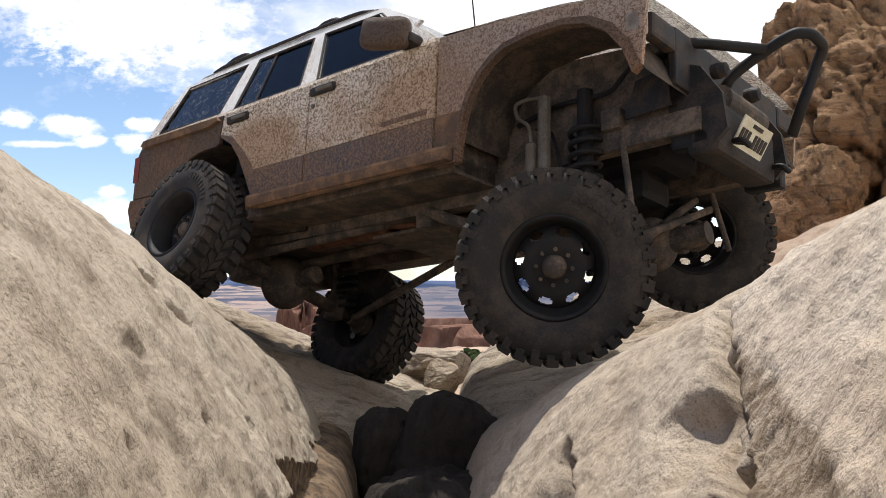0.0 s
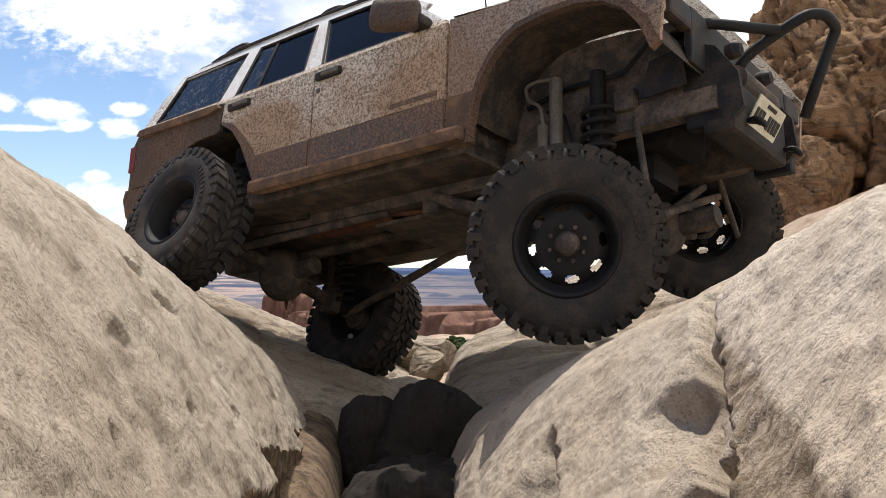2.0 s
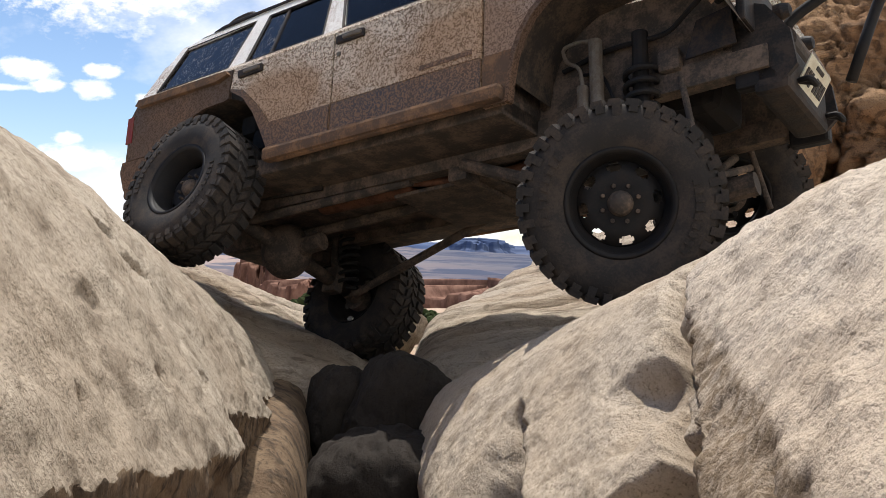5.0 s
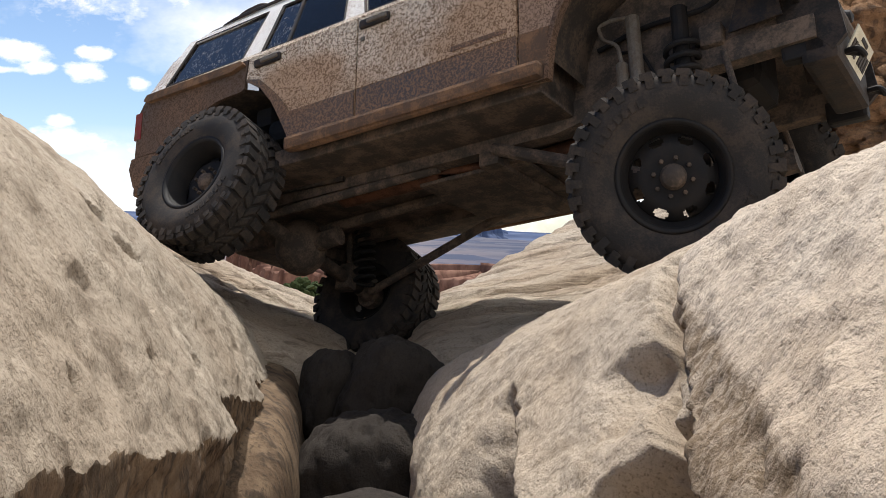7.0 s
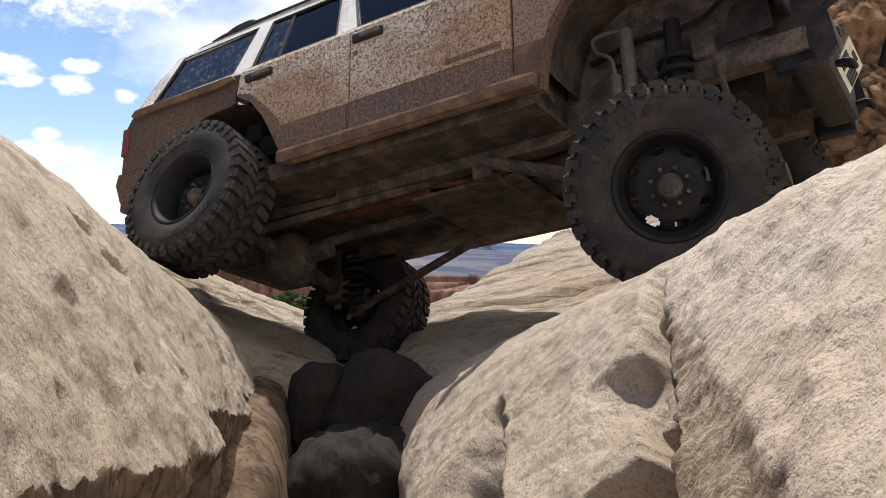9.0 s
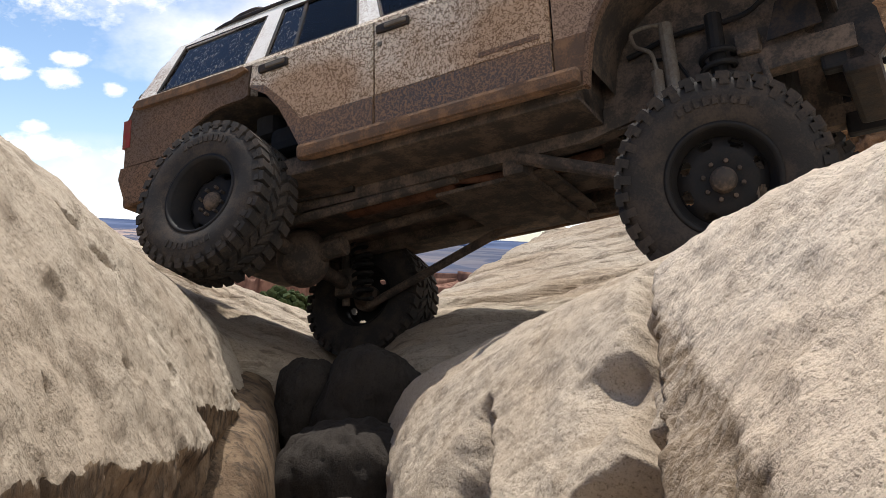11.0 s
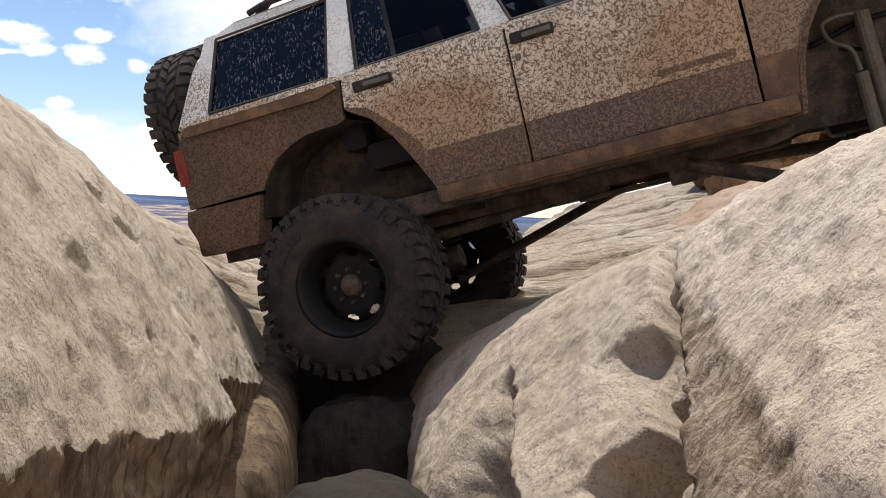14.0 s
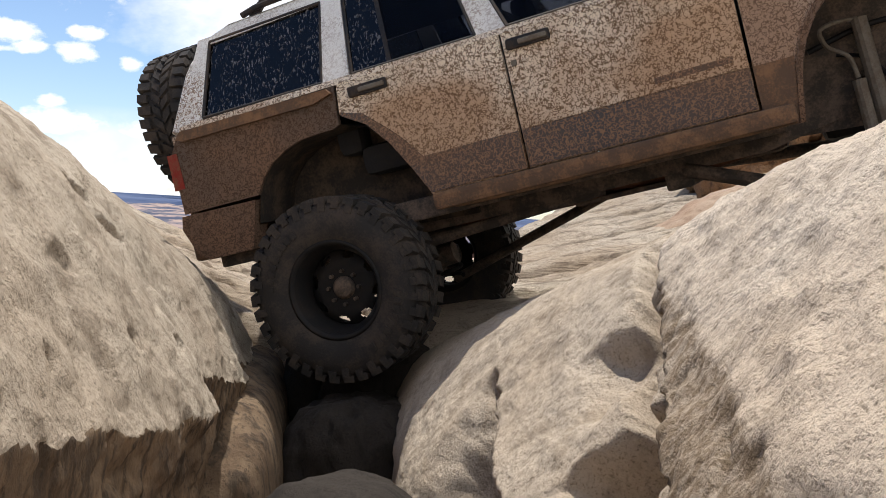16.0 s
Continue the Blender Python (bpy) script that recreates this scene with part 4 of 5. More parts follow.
for side in (-1, 1):
    fender = part("front_fender", sheet([(0.52, 0.62), (0.30, 0.665), (0.07, 0.70), (-0.26, 0.73), (-0.675, 0.755), (-0.672, 0.05)] + ARCH_F[::-1], side), FENDER_PAINT, car, "mud-caked trimmed front fender")
    bm = sheet([(x, z) for x, z in ARCH_F] + [(x * 0.94 - 0.012, z - 0.03 if z > 0.2 else z) for x, z in ARCH_F[::-1]], side, 0.012, 0.05)
    part("arch_lip", bm, FLARE, fender)
    part("lower_cladding", sheet([(-0.672, 0.05), (-0.675, 0.315), (-0.515, 0.315), (-0.53, 0.17), (-0.547, 0.05)], side, 0.006, 0.02), ROCKER, fender, "ochre mud on the lower fender")
    door = part("front_door", sheet(DOOR_F, side), PAINT, car, "white front door sprayed with brown mud")
    part("cladding", sheet([(-0.688, 0.145), (-0.688, 0.315), (-1.655, 0.31), (-1.657, 0.145)], side, 0.008, 0.02), CLADDING, door, "grey lower cladding under dried mud")
    part("trim_strip", sheet([(-0.690, 0.318), (-0.690, 0.336), (-1.652, 0.33), (-1.654, 0.313)], side, 0.009, 0.02), PAINT, door)
    part("badge", sheet([(-0.74, 0.352), (-0.74, 0.378), (-1.06, 0.374), (-1.06, 0.348)], side, 0.004, 0.006), CLADDING, door)
    part("lock", block(-1.635, -1.61, -0.006, 0.006, 0.585, 0.61, 0.004, Matrix.Translation((0, side * (SIDE + 0.003), 0))), STEEL, door)
    rear = part("rear_door", sheet(DOOR_R, side), PAINT, car, "white rear door sprayed with brown mud")
    part("cladding", sheet([(-1.674, 0.145), (-1.674, 0.31), (-2.135, 0.31), (-2.20, 0.40), (-2.26, 0.465), (-2.38, 0.575), (-2.487, 0.605), (-2.478, 0.585), (-2.37, 0.52), (-2.275, 0.405), (-2.195, 0.265), (-2.13, 0.14)], side, 0.008, 0.02), CLADDING, rear, "grey lower cladding under dried mud")
    for x0, dr in ((-1.64, door), (-2.42, rear)):
        h = part("door_handle", block(x0, x0 + 0.20, -0.014, 0.014, 0.655, 0.705, 0.012, Matrix.Translation((0, side * (SIDE + 0.008), 0))), TRIM, dr, "recessed black door handle")
        part("lever", block(x0 + 0.06, x0 + 0.19, -0.010, 0.010, 0.668, 0.69, 0.006, Matrix.Translation((0, side * (SIDE + 0.024), 0))), STEEL, dr)
    quarter = part("quarter_panel", sheet([(-2.487, 0.735), (-3.375, 0.735), (-3.41, 0.69), (-3.45, 0.63), (-3.45, 0.335)] + ARCH_R[::-1] + [(-2.505, 0.60)], side), FLARE, car, "rear quarter panel caked in brown mud")
    part("flare_rail", sheet([(-2.50, 0.70), (-2.52, 0.725), (-3.35, 0.735), (-3.38, 0.70), (-3.34, 0.685), (-2.60, 0.675)], side, 0.03, 0.05), ROCKER, quarter, "ochre mud along the flare's top rail")
    part("tail_lamp", block(-3.47, -3.41, side * (SIDE - 0.13) - 0.07 * 0, side * (SIDE + 0.004), 0.46, 0.64, 0.0) if side > 0 else block(-3.47, -3.41, side * (SIDE + 0.004), side * (SIDE - 0.13), 0.46, 0.64, 0.0), RED_LENS, quarter, "red tail lamp half covered with mud")
    cap = part("bumper_end", sheet([(-3.03, 0.315), (-3.46, 0.325), (-3.475, 0.26), (-3.42, 0.13), (-3.36, 0.085), (-3.10, 0.085)], side, 0.015, 0.12), FLARE, car, "muddy rear bumper end cap")
    # cabin pillars and window frames
    part("roof_rail", sheet([(-0.90, 0.98), (-1.32, 1.245), (-2.0, 1.275), (-3.1, 1.25), (-3.26, 1.20), (-3.24, 1.175), (-2.0, 1.21), (-1.33, 1.19), (-0.94, 0.93)], side), ROOF_PAINT, car, "white roof rail above the doors")
    part("pillar", sheet([(-0.68, 0.735), (-0.84, 0.735), (-1.34, 1.20), (-1.25, 1.20)], side, 0.002), ROOF_PAINT, car, "white windscreen pillar")
    part("pillar", sheet([(-1.60, 0.735), (-1.76, 0.735), (-1.89, 1.215), (-1.80, 1.215)], side, 0.002), ROOF_PAINT, car, "white centre pillar")
    part("pillar", sheet([(-2.40, 0.735), (-2.545, 0.735), (-2.545, 1.215), (-2.44, 1.215)], side, 0.002), ROOF_PAINT, car, "white pillar behind the rear door")
    part("pillar", sheet([(-3.23, 0.735), (-3.375, 0.735), (-3.27, 1.22), (-3.20, 1.22)], side, 0.002), ROOF_PAINT, car, "white rear corner pillar")
    part("window_sill", sheet([(-0.70, 0.735), (-0.70, 0.765), (-3.36, 0.765), (-3.37, 0.735)], side, 0.003), PAINT, car)
    for nm, o, g in (("front_window", [(-0.84, 0.765), (-1.31, 1.19), (-1.80, 1.205), (-1.62, 0.765)], GLASS), ("rear_window", [(-1.77, 0.765), (-1.90, 1.205), (-2.43, 1.205), (-2.39, 0.765)], GLASS),
                     ("quarter_window", [(-2.55, 0.765), (-2.55, 1.20), (-3.20, 1.19), (-3.225, 0.775)], GLASS_DIRTY)):
        pane = part(nm, sheet(o, side, -0.012, 0.004), g, car, "tinted side window with dried mud runs")
        bm = bmesh.new()
        for (xa, za), (xb, zb) in zip(o, o[1:] + o[:1]):
            ya, yb = 0.74 + (za - 0.74) * 0.95, 0.74 + (zb - 0.74) * 0.95
            tube([(xa, side * (tumble(ya) - 0.004), ya), (xb, side * (tumble(yb) - 0.004), yb)], 0.009, 6, bm)
        part("seal", bm, TRIM, pane, "black rubber window seal")
    bm = sheet([(-2.19, 0.765), (-2.26, 1.205), (-2.43, 1.205), (-2.39, 0.765)], side, -0.009, 0.003)
    part("vent_pane", bm, GLASS_DIRTY, car, "mud-streaked fixed pane in the rear door")
    part("divider", sheet([(-2.185, 0.765), (-2.255, 1.205), (-2.275, 1.205), (-2.205, 0.765)], side, -0.004, 0.012), TRIM, car)
    # rock slider under the doors
    s = part("rock_slider", block(-2.12, -0.55, side * SIDE - 0.06, side * SIDE + 0.012, 0.055, 0.135, 0.022), ROCKER, car, "rock slider plastered with ochre mud")
    part("rub_rail", tube([(-2.06, side * (SIDE - 0.01), 0.085), (-2.0, side * (SIDE + 0.02), 0.07), (-0.72, side * (SIDE + 0.02), 0.07), (-0.62, side * (SIDE - 0.01), 0.09)], 0.026, 10), ROCKER, s)
    # mirror
    mir = part("door_mirror", block(-0.155, 0.12, -0.055, 0.055, -0.085, 0.085, 0.045, pose(-0.92, side * 0.985, 0.80, 0, 8, side * -14)), FLARE, car, "mud-covered door mirror", True)
    part("mirror_arm", block(-0.92, -0.80, min(side * 0.84, side * 0.95), max(side * 0.84, side * 0.95), 0.745, 0.80, 0.015), TRIM, mir)
    # wheel wells and the inner structure
    bm = bmesh.new()
    prev = None
    for x, z in [(0.50, 0.28)] + ARCH_F[1:-1]:
        row = [bm.verts.new((x, side * yy, z)) for yy in (SIDE - 0.02, 0.60, 0.46)]
        if prev:
            for i in range(2):
                bm.faces.new((prev[i], prev[i + 1], row[i + 1], row[i]))
        prev = row
    part("wheel_well", bm, WELL, car, "mud-caked front wheel well", True)
    part("inner_fender", sheet([(0.40, 0.60), (-0.60, 0.66), (-0.62, 0.0), (-0.30, -0.02), (0.02, 0.08), (0.30, 0.17), (0.40, 0.18)], side, -0.42, 0.02), UNDER, car, "dirty inner fender behind the spring")
    bm = bmesh.new()
    prev = None
    for x, z in [(-2.10, 0.10), (-2.2, 0.27), (-2.28, 0.41), (-2.38, 0.51)] + ARCH_R + [(-3.05, 0.2)]:
        row = [bm.verts.new((x, side * yy, z)) for yy in (SIDE - 0.015, 0.65, 0.50)]
        if prev:
            for i in range(2):
                bm.faces.new((prev[i], prev[i + 1], row[i + 1], row[i]))
        prev = row
    part("wheel_well", bm, WELL, car, "dusty rear wheel well", True)
    part("inner_fender", sheet([(-2.05, 0.0), (-2.05, 0.55), (-3.1, 0.56), (-3.1, 0.05)], side, -0.365, 0.02), WELL, car)
    # spring, shock and link arms
    coil = bmesh.new()
    tube([(-0.02 + 0.075 * math.cos(k * 0.5), side * 0.50 + 0.075 * math.sin(k * 0.5), -0.22 + 0.0050 * k) for k in range(90)], 0.015, 8, coil)
    part("coil_spring", coil, BLACK, car, "black coil spring")
    part("bump_stop", rod((-0.02, side * 0.50, -0.05), (-0.02, side * 0.50, 0.42), 0.040), BLACK, car)
    part("brake_hose", tube([(-0.34, side * 0.46, 0.30), (-0.22, side * 0.50, 0.26), (-0.14, side * 0.56, 0.10), (-0.06, side * 0.60, -0.12)], 0.009, 8), BLACK, car)
    part("wiring_loom", tube([(0.42, side * 0.74, 0.46), (0.37, side * 0.72, 0.38), (0.28, side * 0.62, 0.40), (0.12, side * 0.50, 0.37), (-0.20, side * 0.47, 0.40), (-0.45, side * 0.47, 0.34)], 0.013, 8), BLACK, car, "sagging wiring loom")
    part("sway_bar_link", rod((0.16, side * 0.46, 0.16), (0.24, side * 0.52, -0.22), 0.016), UNDER, car)
    part("body_mount", block(0.06, 0.17, min(side * 0.40, side * 0.50), max(side * 0.40, side * 0.50), 0.19, 0.30, 0.02), UNDER, car)
    part("splash_shield", sheet([(0.20, 0.22), (0.44, 0.24), (0.42, 0.43), (0.26, 0.40)], side, -0.36, 0.012), TRIM, car, "torn plastic splash shield")
    sh = part("shock_absorber", rod((-0.21, side * 0.57, -0.10), (-0.235, side * 0.54, 0.42), 0.034), STEEL, car, "dusty grey shock absorber with reservoir")
    part("reservoir", rod((-0.275, side * 0.60, -0.12), (-0.285, side * 0.58, 0.17), 0.028), STEEL, sh)
    part("hose", tube([(-0.285, side * 0.58, 0.18), (-0.30, side * 0.58, 0.28), (-0.38, side * 0.57, 0.33), (-0.40, side * 0.57, 0.41), (-0.33, side * 0.56, 0.43), (-0.24, side * 0.55, 0.42)], 0.010, 8), STEEL, sh, "braided hose")
    part("control_arm", rod((-1.06, side * 0.46, -0.03), (-0.10, side * 0.48, -0.42 if side < 0 else -0.12), 0.034), UNDER, car, "long control arm of the front axle")
    part("rear_link", rod((-1.45, side * 0.40, -0.03), (-2.62, side * 0.50, -0.10 if side < 0 else -0.36), 0.028), UNDER, car, "rear link arm")
    if side > 0:
        coil = tube([(-2.60 + 0.065 * math.cos(k * 0.5), 0.40 + 0.065 * math.sin(k * 0.5), -0.34 + 0.0045 * k) for k in range(90)], 0.013, 8)
        part("coil_spring", coil, BLACK, car, "stretched black rear coil spring")
        part("rear_shock", rod((-2.74, 0.42, -0.36), (-2.70, 0.36, 0.08), 0.026), UNDER, car)
    part("rack_rail", tube([(-3.02, side * 0.585, 1.26), (-2.9, side * 0.585, 1.285), (-1.6, side * 0.585, 1.285), (-1.45, side * 0.585, 1.25)], 0.016, 8), TRIM, car, "black roof rack rail")
    part("frame_rail", sheet([(-3.05, 0.08), (-0.75, 0.08), (-0.15, 0.20), (0.56, 0.22), (0.56, 0.11), (-0.10, 0.09), (-0.70, -0.035), (-3.05, -0.035)], side, -0.40, 0.09), UNDER, car, "dirty frame rail")
    part("rack_foot", tube([(-2.98, side * 0.56, 1.235), (-2.88, side * 0.56, 1.315), (-2.70, side * 0.56, 1.325), (-2.60, side * 0.56, 1.25)], 0.022, 8), TRIM, car, "black roof rack foot")
    part("rack_foot", tube([(-2.02, side * 0.56, 1.25), (-1.94, side * 0.56, 1.315), (-1.80, side * 0.56, 1.315), (-1.72, side * 0.56, 1.25)], 0.022, 8), TRIM, car, "black roof rack foot")

# --- roof, hood, screens, floor
bm = bmesh.new()
rows = []
for x, z in [(-1.30, 1.205), (-1.38, 1.232), (-2.0, 1.252), (-3.08, 1.232), (-3.25, 1.185)]:
    rows.append([bm.verts.new((x, y, z + 0.035 * (1 - (y / 0.64) ** 2) - 0.004)) for y in np.linspace(-0.632, 0.632, 13)])
for a, b in zip(rows, rows[1:]):
    for i in range(12):
        bm.faces.new((a[i], a[i + 1], b[i + 1], b[i]))
bmesh.ops.solidify(bm, geom=bm.faces[:], thickness=0.03)
part("roof", bm, ROOF_PAINT, car, "white roof", True)
bm = bmesh.new()
rows = []
for x, z in [(-0.66, 0.765), (-0.26, 0.74), (0.07, 0.71), (0.34, 0.67), (0.49, 0.635), (0.52, 0.60)]:
    rows.append([bm.verts.new((x, y, z + 0.045 * (1 - (abs(y) / 0.86) ** 3))) for y in np.linspace(-0.855, 0.855, 15)])
for a, b in zip(rows, rows[1:]):
    for i in range(14):
        bm.faces.new((a[i], a[i + 1], b[i + 1], b[i]))
bmesh.ops.solidify(bm, geom=bm.faces[:], thickness=0.025)
part("hood", bm, ROOF_PAINT, car, "white hood spattered with mud", True)
bm = bmesh.new()
vs = [bm.verts.new(p) for p in [(-0.70, -0.80, 0.77), (-0.66, 0, 0.80), (-0.70, 0.80, 0.77), (-1.30, 0.61, 1.205), (-1.26, 0, 1.235), (-1.30, -0.61, 1.205)]]
bm.faces.new((vs[0], vs[1], vs[4], vs[5])), bm.faces.new((vs[1], vs[2], vs[3], vs[4]))
bmesh.ops.solidify(bm, geom=bm.faces[:], thickness=0.006)
part("windscreen", bm, GLASS, car, "tinted windscreen")
tail = part("tailgate", block(-3.45, -3.40, -0.82, 0.82, 0.30, 0.735, 0.01), FENDER_PAINT, car, "muddy tailgate")
part("tailgate_frame", tube([(-3.41, -0.80, 0.735), (-3.27, -0.63, 1.17), (-3.27, 0.63, 1.17), (-3.41, 0.80, 0.735)], 0.04, 8), ROOF_PAINT, tail)
bm = bmesh.new()
bm.faces.new([bm.verts.new(p) for p in [(-3.41, -0.76, 0.74), (-3.41, 0.76, 0.74), (-3.28, 0.61, 1.15), (-3.28, -0.61, 1.15)]])
bmesh.ops.solidify(bm, geom=bm.faces[:], thickness=0.006)
part("tailgate_window", bm, GLASS, tail)
part("rear_bumper", block(-3.47, -3.38, -0.84, 0.84, 0.09, 0.30, 0.02), ROCKER, car, "muddy rear bumper")
part("headliner", block(-3.15, -1.36, -0.59, 0.59, 1.165, 1.180), SEAT_M, car, "dark cloth headliner")
part("floor_pan", block(-3.35, -0.60, -0.80, 0.80, 0.03, 0.13, 0.01), UNDER, car, "dirty floor pan")
part("firewall", block(-0.66, -0.60, -0.78, 0.78, 0.05, 0.72), UNDER, car)
part("dashboard", block(-1.0, -0.68, -0.72, 0.72, 0.45, 0.74, 0.04), SEAT_M, car)
for y in (-0.37, 0.37):
    seat = part("seat", block(-1.75, -1.25, y - 0.25, y + 0.25, 0.25, 0.42, 0.05), SEAT_M, car, "dark cloth front seat")
    part("backrest", block(-1.84, -1.70, y - 0.24, y + 0.24, 0.40, 0.92, 0.05), SEAT_M, seat)
    part("headrest", block(-1.86, -1.76, y - 0.12, y + 0.12, 0.93, 1.10, 0.04), SEAT_M, seat)
bench = part("bench_seat", block(-2.55, -2.1, -0.62, 0.62, 0.30, 0.45, 0.05), SEAT_M, car, "dark cloth bench seat")
part("backrest", block(-2.66, -2.52, -0.62, 0.62, 0.42, 0.86, 0.05), SEAT_M, bench)
part("engine_block", block(-0.55, 0.24, -0.22, 0.22, 0.10, 0.55, 0.08), BLACK, car)
part("oil_pan", block(-0.45, 0.10, -0.15, 0.15, -0.06, 0.11, 0.05), BLACK, car)
skid = part("skid_plate", block(-1.62, -0.95, -0.34, 0.34, -0.085, -0.06, 0.008), UNDER, car, "scraped transmission skid plate")
part("crossmember", block(-1.16, -1.04, -0.46, 0.46, -0.11, -0.02, 0.015), UNDER, skid)
part("gearbox", block(-1.6, -0.6, -0.16, 0.16, -0.05, 0.12, 0.05), UNDER, car)
part("exhaust_pipe", tube([(-0.7, -0.22, 0.0), (-1.05, -0.24, -0.04), (-1.3, -0.30, -0.03), (-1.55, -0.36, 0.0), (-2.1, -0.36, 0.0)], 0.032, 12), RUST, car, "rusty exhaust pipe", True)
part("muffler", tube([(-1.5, -0.30, 0.0), (-1.56, -0.30, 0.0), (-2.15, -0.30, 0.0), (-2.2, -0.30, 0.0)], 0.075, 14), RUST, car, "rusty muffler", True)
part("fuel_tank", block(-3.35, -2.86, -0.10, 0.55, -0.12, 0.06, 0.05), UNDER, car)
part("drive_shaft", rod((-1.6, 0.0, -0.02), (-2.6, -0.05, -0.08), 0.035), UNDER, car)
part("antenna", rod((-0.48, -0.80, 0.74), (-0.60, -0.80, 1.6), 0.004, 6), TRIM, car, "thin whip antenna")

# --- front end: lamps, winch bumper, hoop, plate
part("grille", block(0.47, 0.51, -0.58, 0.58, 0.30, 0.58, 0.01), TRIM, car, "black grille")
for side in (-1, 1):
    lamp = part("headlamp", block(0.455, 0.515, min(side * 0.58, side * 0.80), max(side * 0.58, side * 0.80), 0.45, 0.57, 0.02), TRIM, car, "dark rectangular headlamp with a muddy bezel")
    part("corner_lamp", block(0.40, 0.50, min(side * 0.80, side * 0.862), max(side * 0.80, side * 0.862), 0.45, 0.57, 0.02), LENS_M, car, "clear corner lamp")
    part("bumper_wing", sheet([(0.34, 0.44), (0.46, 0.46), (0.56, 0.42), (0.66, 0.27), (0.68, 0.10), (0.62, 0.04), (0.54, 0.14), (0.36, 0.24)], side, -0.42 if side < 0 else -0.60, 0.03), ARMOUR, car, "mud-spattered steel winch bumper wing")
    part("frame_horn", block(0.40, 0.60, min(side * 0.36, side * 0.44), max(side * 0.36, side * 0.44), 0.04, 0.16, 0.02), BLACK, car)
bump = part("winch_bumper", block(0.48, 0.64, -0.44, 0.20, 0.0, 0.25, 0.03), ARMOUR, car, "mud-dulled steel winch bumper")
part("winch", tube([(0.58, -0.30, 0.30), (0.58, -0.28, 0.30), (0.58, 0.1, 0.30), (0.58, 0.12, 0.30)], 0.07, 16), UNDER, bump, "winch drum")
hoop = bmesh.new()
tube([(0.56, -0.22, 0.36), (0.62, -0.21, 0.45), (0.90, -0.20, 0.58), (0.97, -0.14, 0.58), (0.98, -0.02, 0.56), (0.94, 0.0, 0.50), (0.80, 0.0, 0.16)], 0.026, 16, hoop)
tube([(0.36, -0.50, 0.48), (0.46, -0.42, 0.58), (0.78, -0.21, 0.525)], 0.026, 16, hoop)
part("bull_bar", hoop, BLACK, car, "black tubular hoop on the front bumper", True)
for y in (-0.30, 0.16):
    sk = bmesh.new()
    tube([(0.64, y, 0.08), (0.70, y - 0.03, 0.07), (0.72, y, 0.04), (0.70, y + 0.03, 0.07), (0.64, y, 0.08)], 0.014, 8, sk)
    part("shackle", sk, BLACK, bump)
for y in (-0.32, 0.05):
    fl = part("driving_lamp", lathe([(0.0, -0.035), (0.036, -0.035), (0.04, 0.0), (0.03, 0.035), (0.0, 0.045)], 20), TRIM, car, "round driving lamp on the bumper")
    fl.matrix_local = pose(0.60, y, 0.43, 0, 0, -90)
pl = part("number_plate", block(-0.004, 0.004, -0.155, 0.155, -0.08, 0.08, 0.003, pose(0.67, -0.15, 0.125, 0, 30, 0)), PLATE_M, car, "cream number plate with dark bars")
bars = bmesh.new()
for i in range(8):
    if i != 3:
        bmesh.ops.create_cube(bars, size=1, matrix=pose(0.67, -0.15, 0.125, 0, 30, 0) @ Matrix.Translation((0.006, -0.122 + i * 0.035, -0.008)) @ Matrix.Diagonal((0.004, 0.024, 0.066, 1)))
bmesh.ops.create_cube(bars, size=1, matrix=pose(0.67, -0.15, 0.125, 0, 30, 0) @ Matrix.Translation((0.006, 0.0, 0.055)) @ Matrix.Diagonal((0.004, 0.10, 0.018, 1)))
part("plate_print", bars, INK, pl)
part("steering_link", rod((0.18, -0.55, -0.40), (0.16, 0.5, 0.02), 0.02), UNDER, car, "steering link")
part("track_bar", rod((0.10, 0.42, 0.06), (0.12, -0.40, -0.42), 0.022), UNDER, car)
# spare wheel on the tailgate
spare = wheel(car, "spare_wheel")
spare.matrix_local = pose(-3.73, -0.02, 0.91, 0, 0, -90)
part("spare_carrier", block(-3.66, -3.43, -0.12, 0.12, 0.85, 1.05, 0.02), BLACK, car, "spare wheel carrier")


def axle(name, pumpkin_y, size):
    """A solid axle: tubes, differential housing, brackets; about its middle."""
    ob = new(name)
    ob.parent = car
    tagged(ob, "dirty solid axle with differential")
    part("axle_tube", rod((0, -0.62, 0), (0, 0.62, 0), 0.045, 16), UNDER, ob, "", True)
    bm = bmesh.new()
    bmesh.ops.create_uvsphere(bm, u_segments=20, v_segments=12, radius=0.16 * size, matrix=Matrix.Translation((0, pumpkin_y, 0)) @ Matrix.Diagonal((0.85, 0.95, 1, 1)))
    part("differential", bm, UNDER, ob, "rounded differential housing", True)
    part("pinion", rod((0.05, pumpkin_y, 0), (0.30, pumpkin_y, 0.03), 0.06), UNDER, ob)
    for s in (-1, 1):
        part("bracket", block(-0.06, 0.06, s * 0.48 - 0.04, s * 0.48 + 0.04, -0.08, 0.10, 0.01), UNDER, ob)
    return ob


front_axle, rear_axle = axle("front_axle", 0.18, 0.9), axle("rear_axle", 0.0, 1.15)
WHEELS = {"FR": wheel(car), "RR": wheel(car, "wheel", 0.20, 0.42)}
WHEELS["FL"], WHEELS["RL"] = copy_thing(WHEELS["FR"], Matrix()), copy_thing(WHEELS["RR"], Matrix())

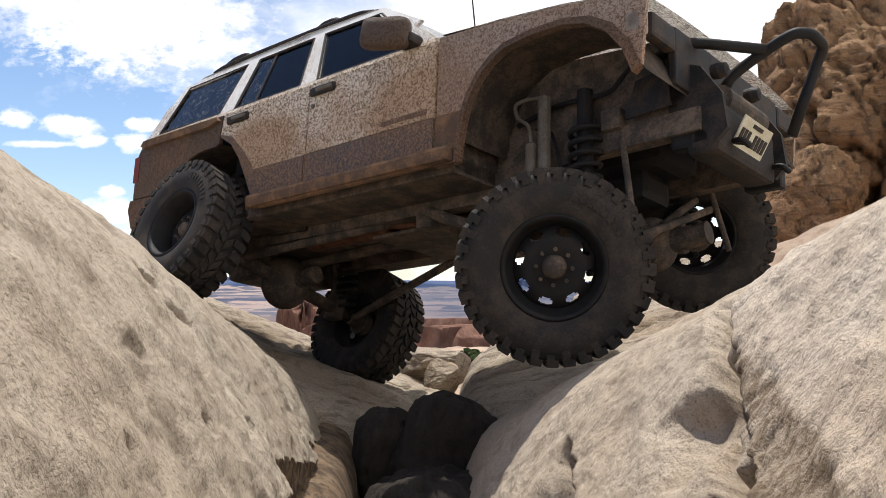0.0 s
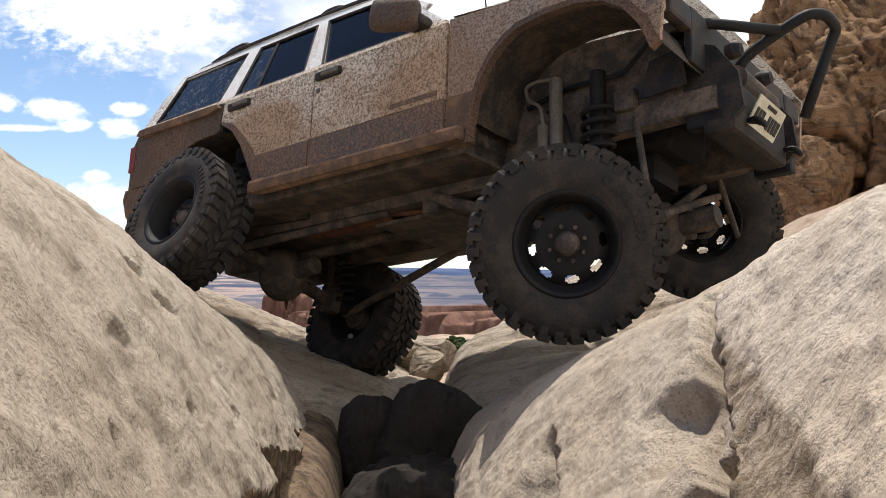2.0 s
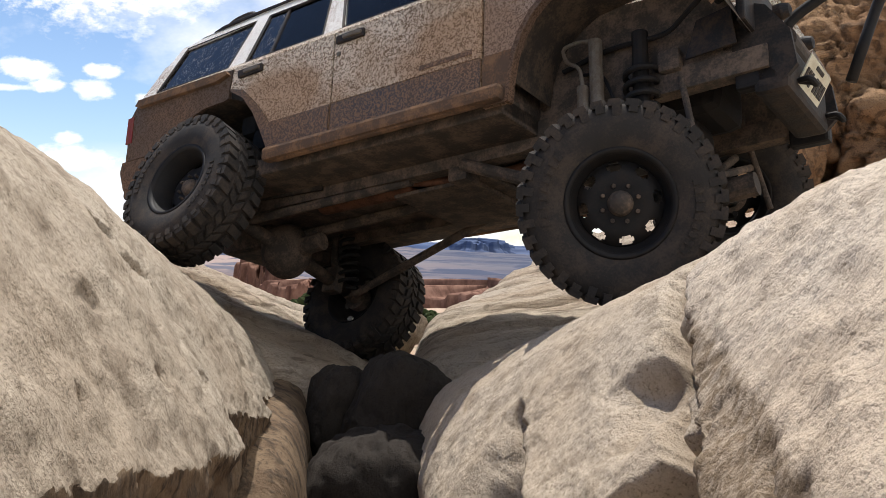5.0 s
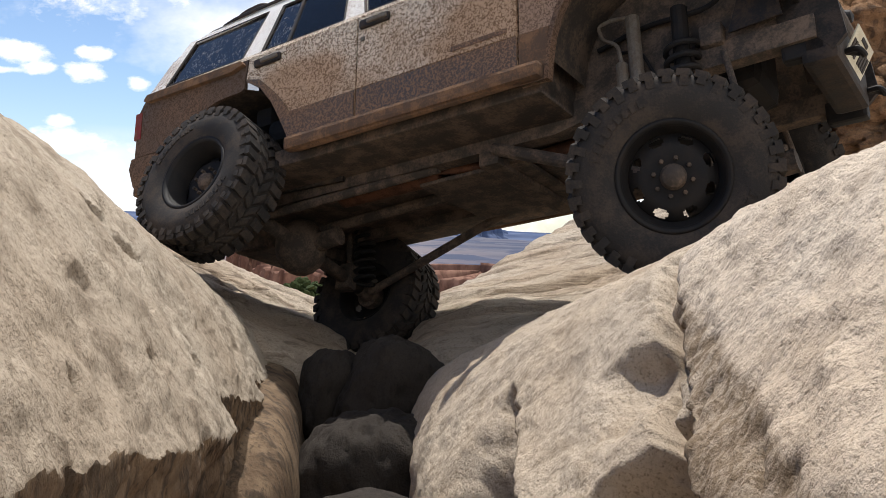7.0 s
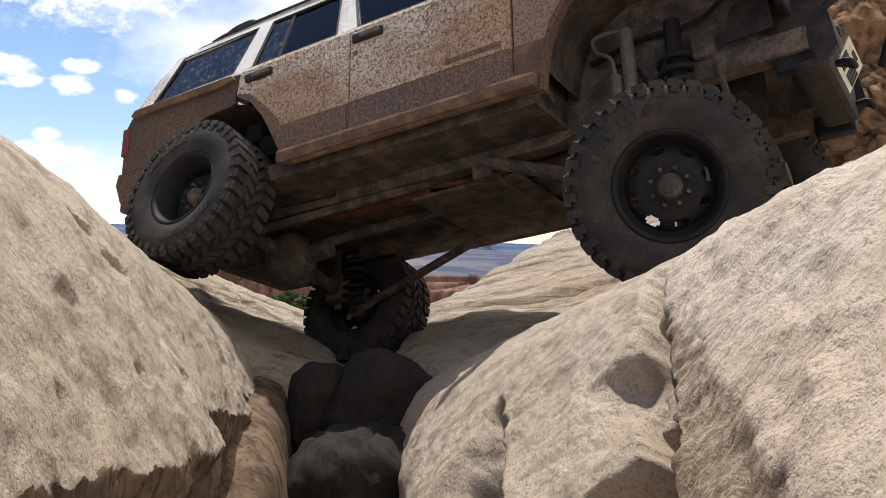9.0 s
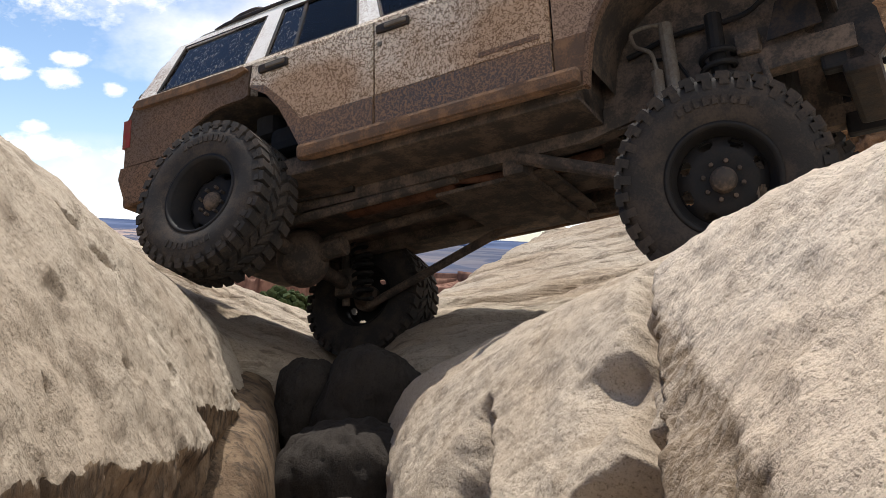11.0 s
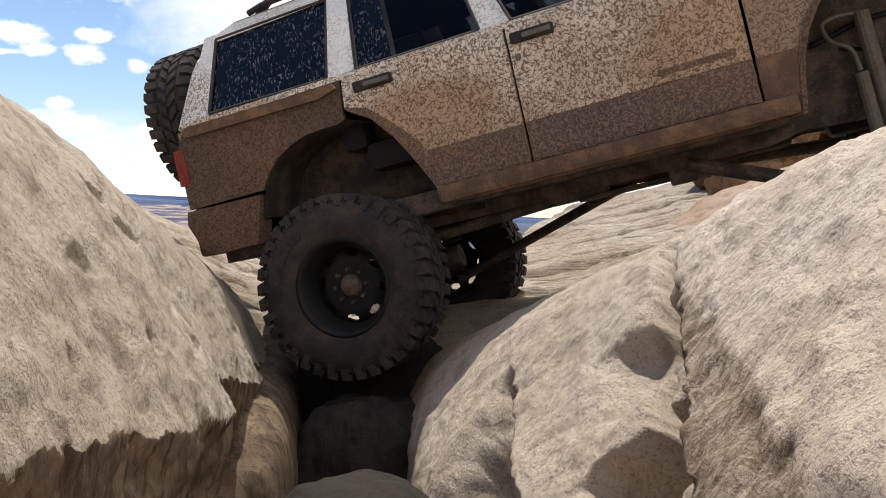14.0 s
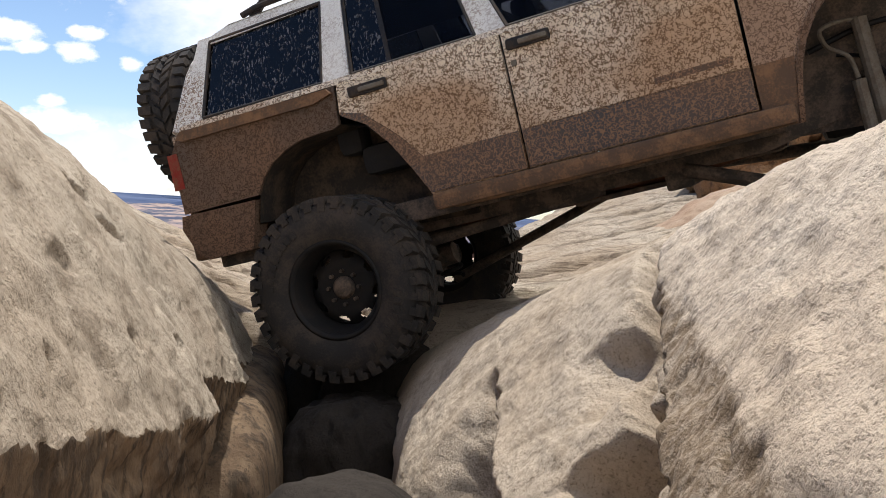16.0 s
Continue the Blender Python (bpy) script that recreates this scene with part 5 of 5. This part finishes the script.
# wheel hubs on the vehicle over time: y of the hub, then seconds, x, z
HUBS = {"FR": (-0.95, [(0, 0.109, -0.569), (1, 0.084, -0.562), (4, 0.076, -0.581), (7, 0.057, -0.584), (8.5, 0.05, -0.593), (11, 0.027, -0.556), (13.5, 0.02, -0.52), (16, 0.02, -0.52)]),
        "FL": (0.66, [(0, -0.03, -0.07), (8.5, -0.03, -0.06), (12, 0.0, -0.12), (13.5, 0.02, -0.22), (16, 0.02, -0.24)]),
        "RR": (-0.98, [(0, -2.65, 0.0), (8.5, -2.675, -0.009), (11, -2.651, -0.07), (11.5, -2.639, -0.11), (12, -2.628, -0.142), (12.5, -2.627, -0.146), (13, -2.624, -0.188), (13.5, -2.622, -0.217), (16, -2.635, -0.190)]),
        "RL": (0.68, [(0, -2.66, -0.39), (3.5, -2.67, -0.38), (7, -2.72, -0.36), (8.5, -2.70, -0.32), (11, -2.71, -0.28), (12.5, -2.70, -0.29), (16, -2.69, -0.22)])}
# how far the wheel's middle lies inside the hub's outer face
INSET = {"F": 0.15, "R": 0.065}
# front wheels turned to the left, degrees
STEER = [(0, 28.0), (4, 23.0), (7, 17.0), (8.5, 16.0), (11, 12.0), (13, 5.0), (16, 5.0)]
# distance rolled since the start
ROLLED = [(0, 0.0), (4, 0.34), (6.5, 0.70), (8.5, 0.76), (11, 1.05), (12, 1.40), (13, 1.75), (13.5, 1.95), (16, 1.99)]


def motions():
    times = [t for t, _ in CAR_PATH]
    walk(car, CAR_PATH)
    place = {}
    for k, (y, rows) in HUBS.items():
        ts = [r[0] for r in rows]
        place[k] = [(float(np.interp(t, ts, [r[1] for r in rows])), float(np.interp(t, ts, [r[2] for r in rows]))) for t in times]
    spin = [math.degrees(float(np.interp(t, [r[0] for r in ROLLED], [r[1] for r in ROLLED])) / TYRE_R) for t in times]
    for pair, ax in (("F", front_axle), ("R", rear_axle)):
        rows = {"R": [], "L": [], "A": []}
        for i, t in enumerate(times):
            a = Vector((place[pair + "R"][i][0], HUBS[pair + "R"][0], place[pair + "R"][i][1]))
            b = Vector((place[pair + "L"][i][0], HUBS[pair + "L"][0], place[pair + "L"][i][1]))
            d = (b - a).normalized()
            up = Vector((0, 0, 1))
            ahead = d.cross(up).normalized()
            turn = Matrix((ahead, d, ahead.cross(d))).transposed().to_4x4()
            hub, a = a, a + d * INSET[pair]
            mid = (a + b) / 2
            rows["A"].append((t, Matrix.Translation(mid) @ turn))
            aim = pose(0, 0, 0, 0, 0, float(np.interp(t, [r[0] for r in STEER], [r[1] for r in STEER]))) if pair == "F" else Matrix()
            rows["R"].append((t, Matrix.Translation(hub) @ turn @ aim @ pose(0, INSET[pair], 0, 0, spin[i], 0)))
            rows["L"].append((t, Matrix.Translation(b) @ turn @ aim @ pose(0, 0, 0, 0, spin[i], 0) @ pose(0, 0, 0, 0, 0, 180)))
        walk(ax, rows["A"])
        walk(WHEELS[pair + "R"], rows["R"])
        walk(WHEELS[pair + "L"], rows["L"])


motions()
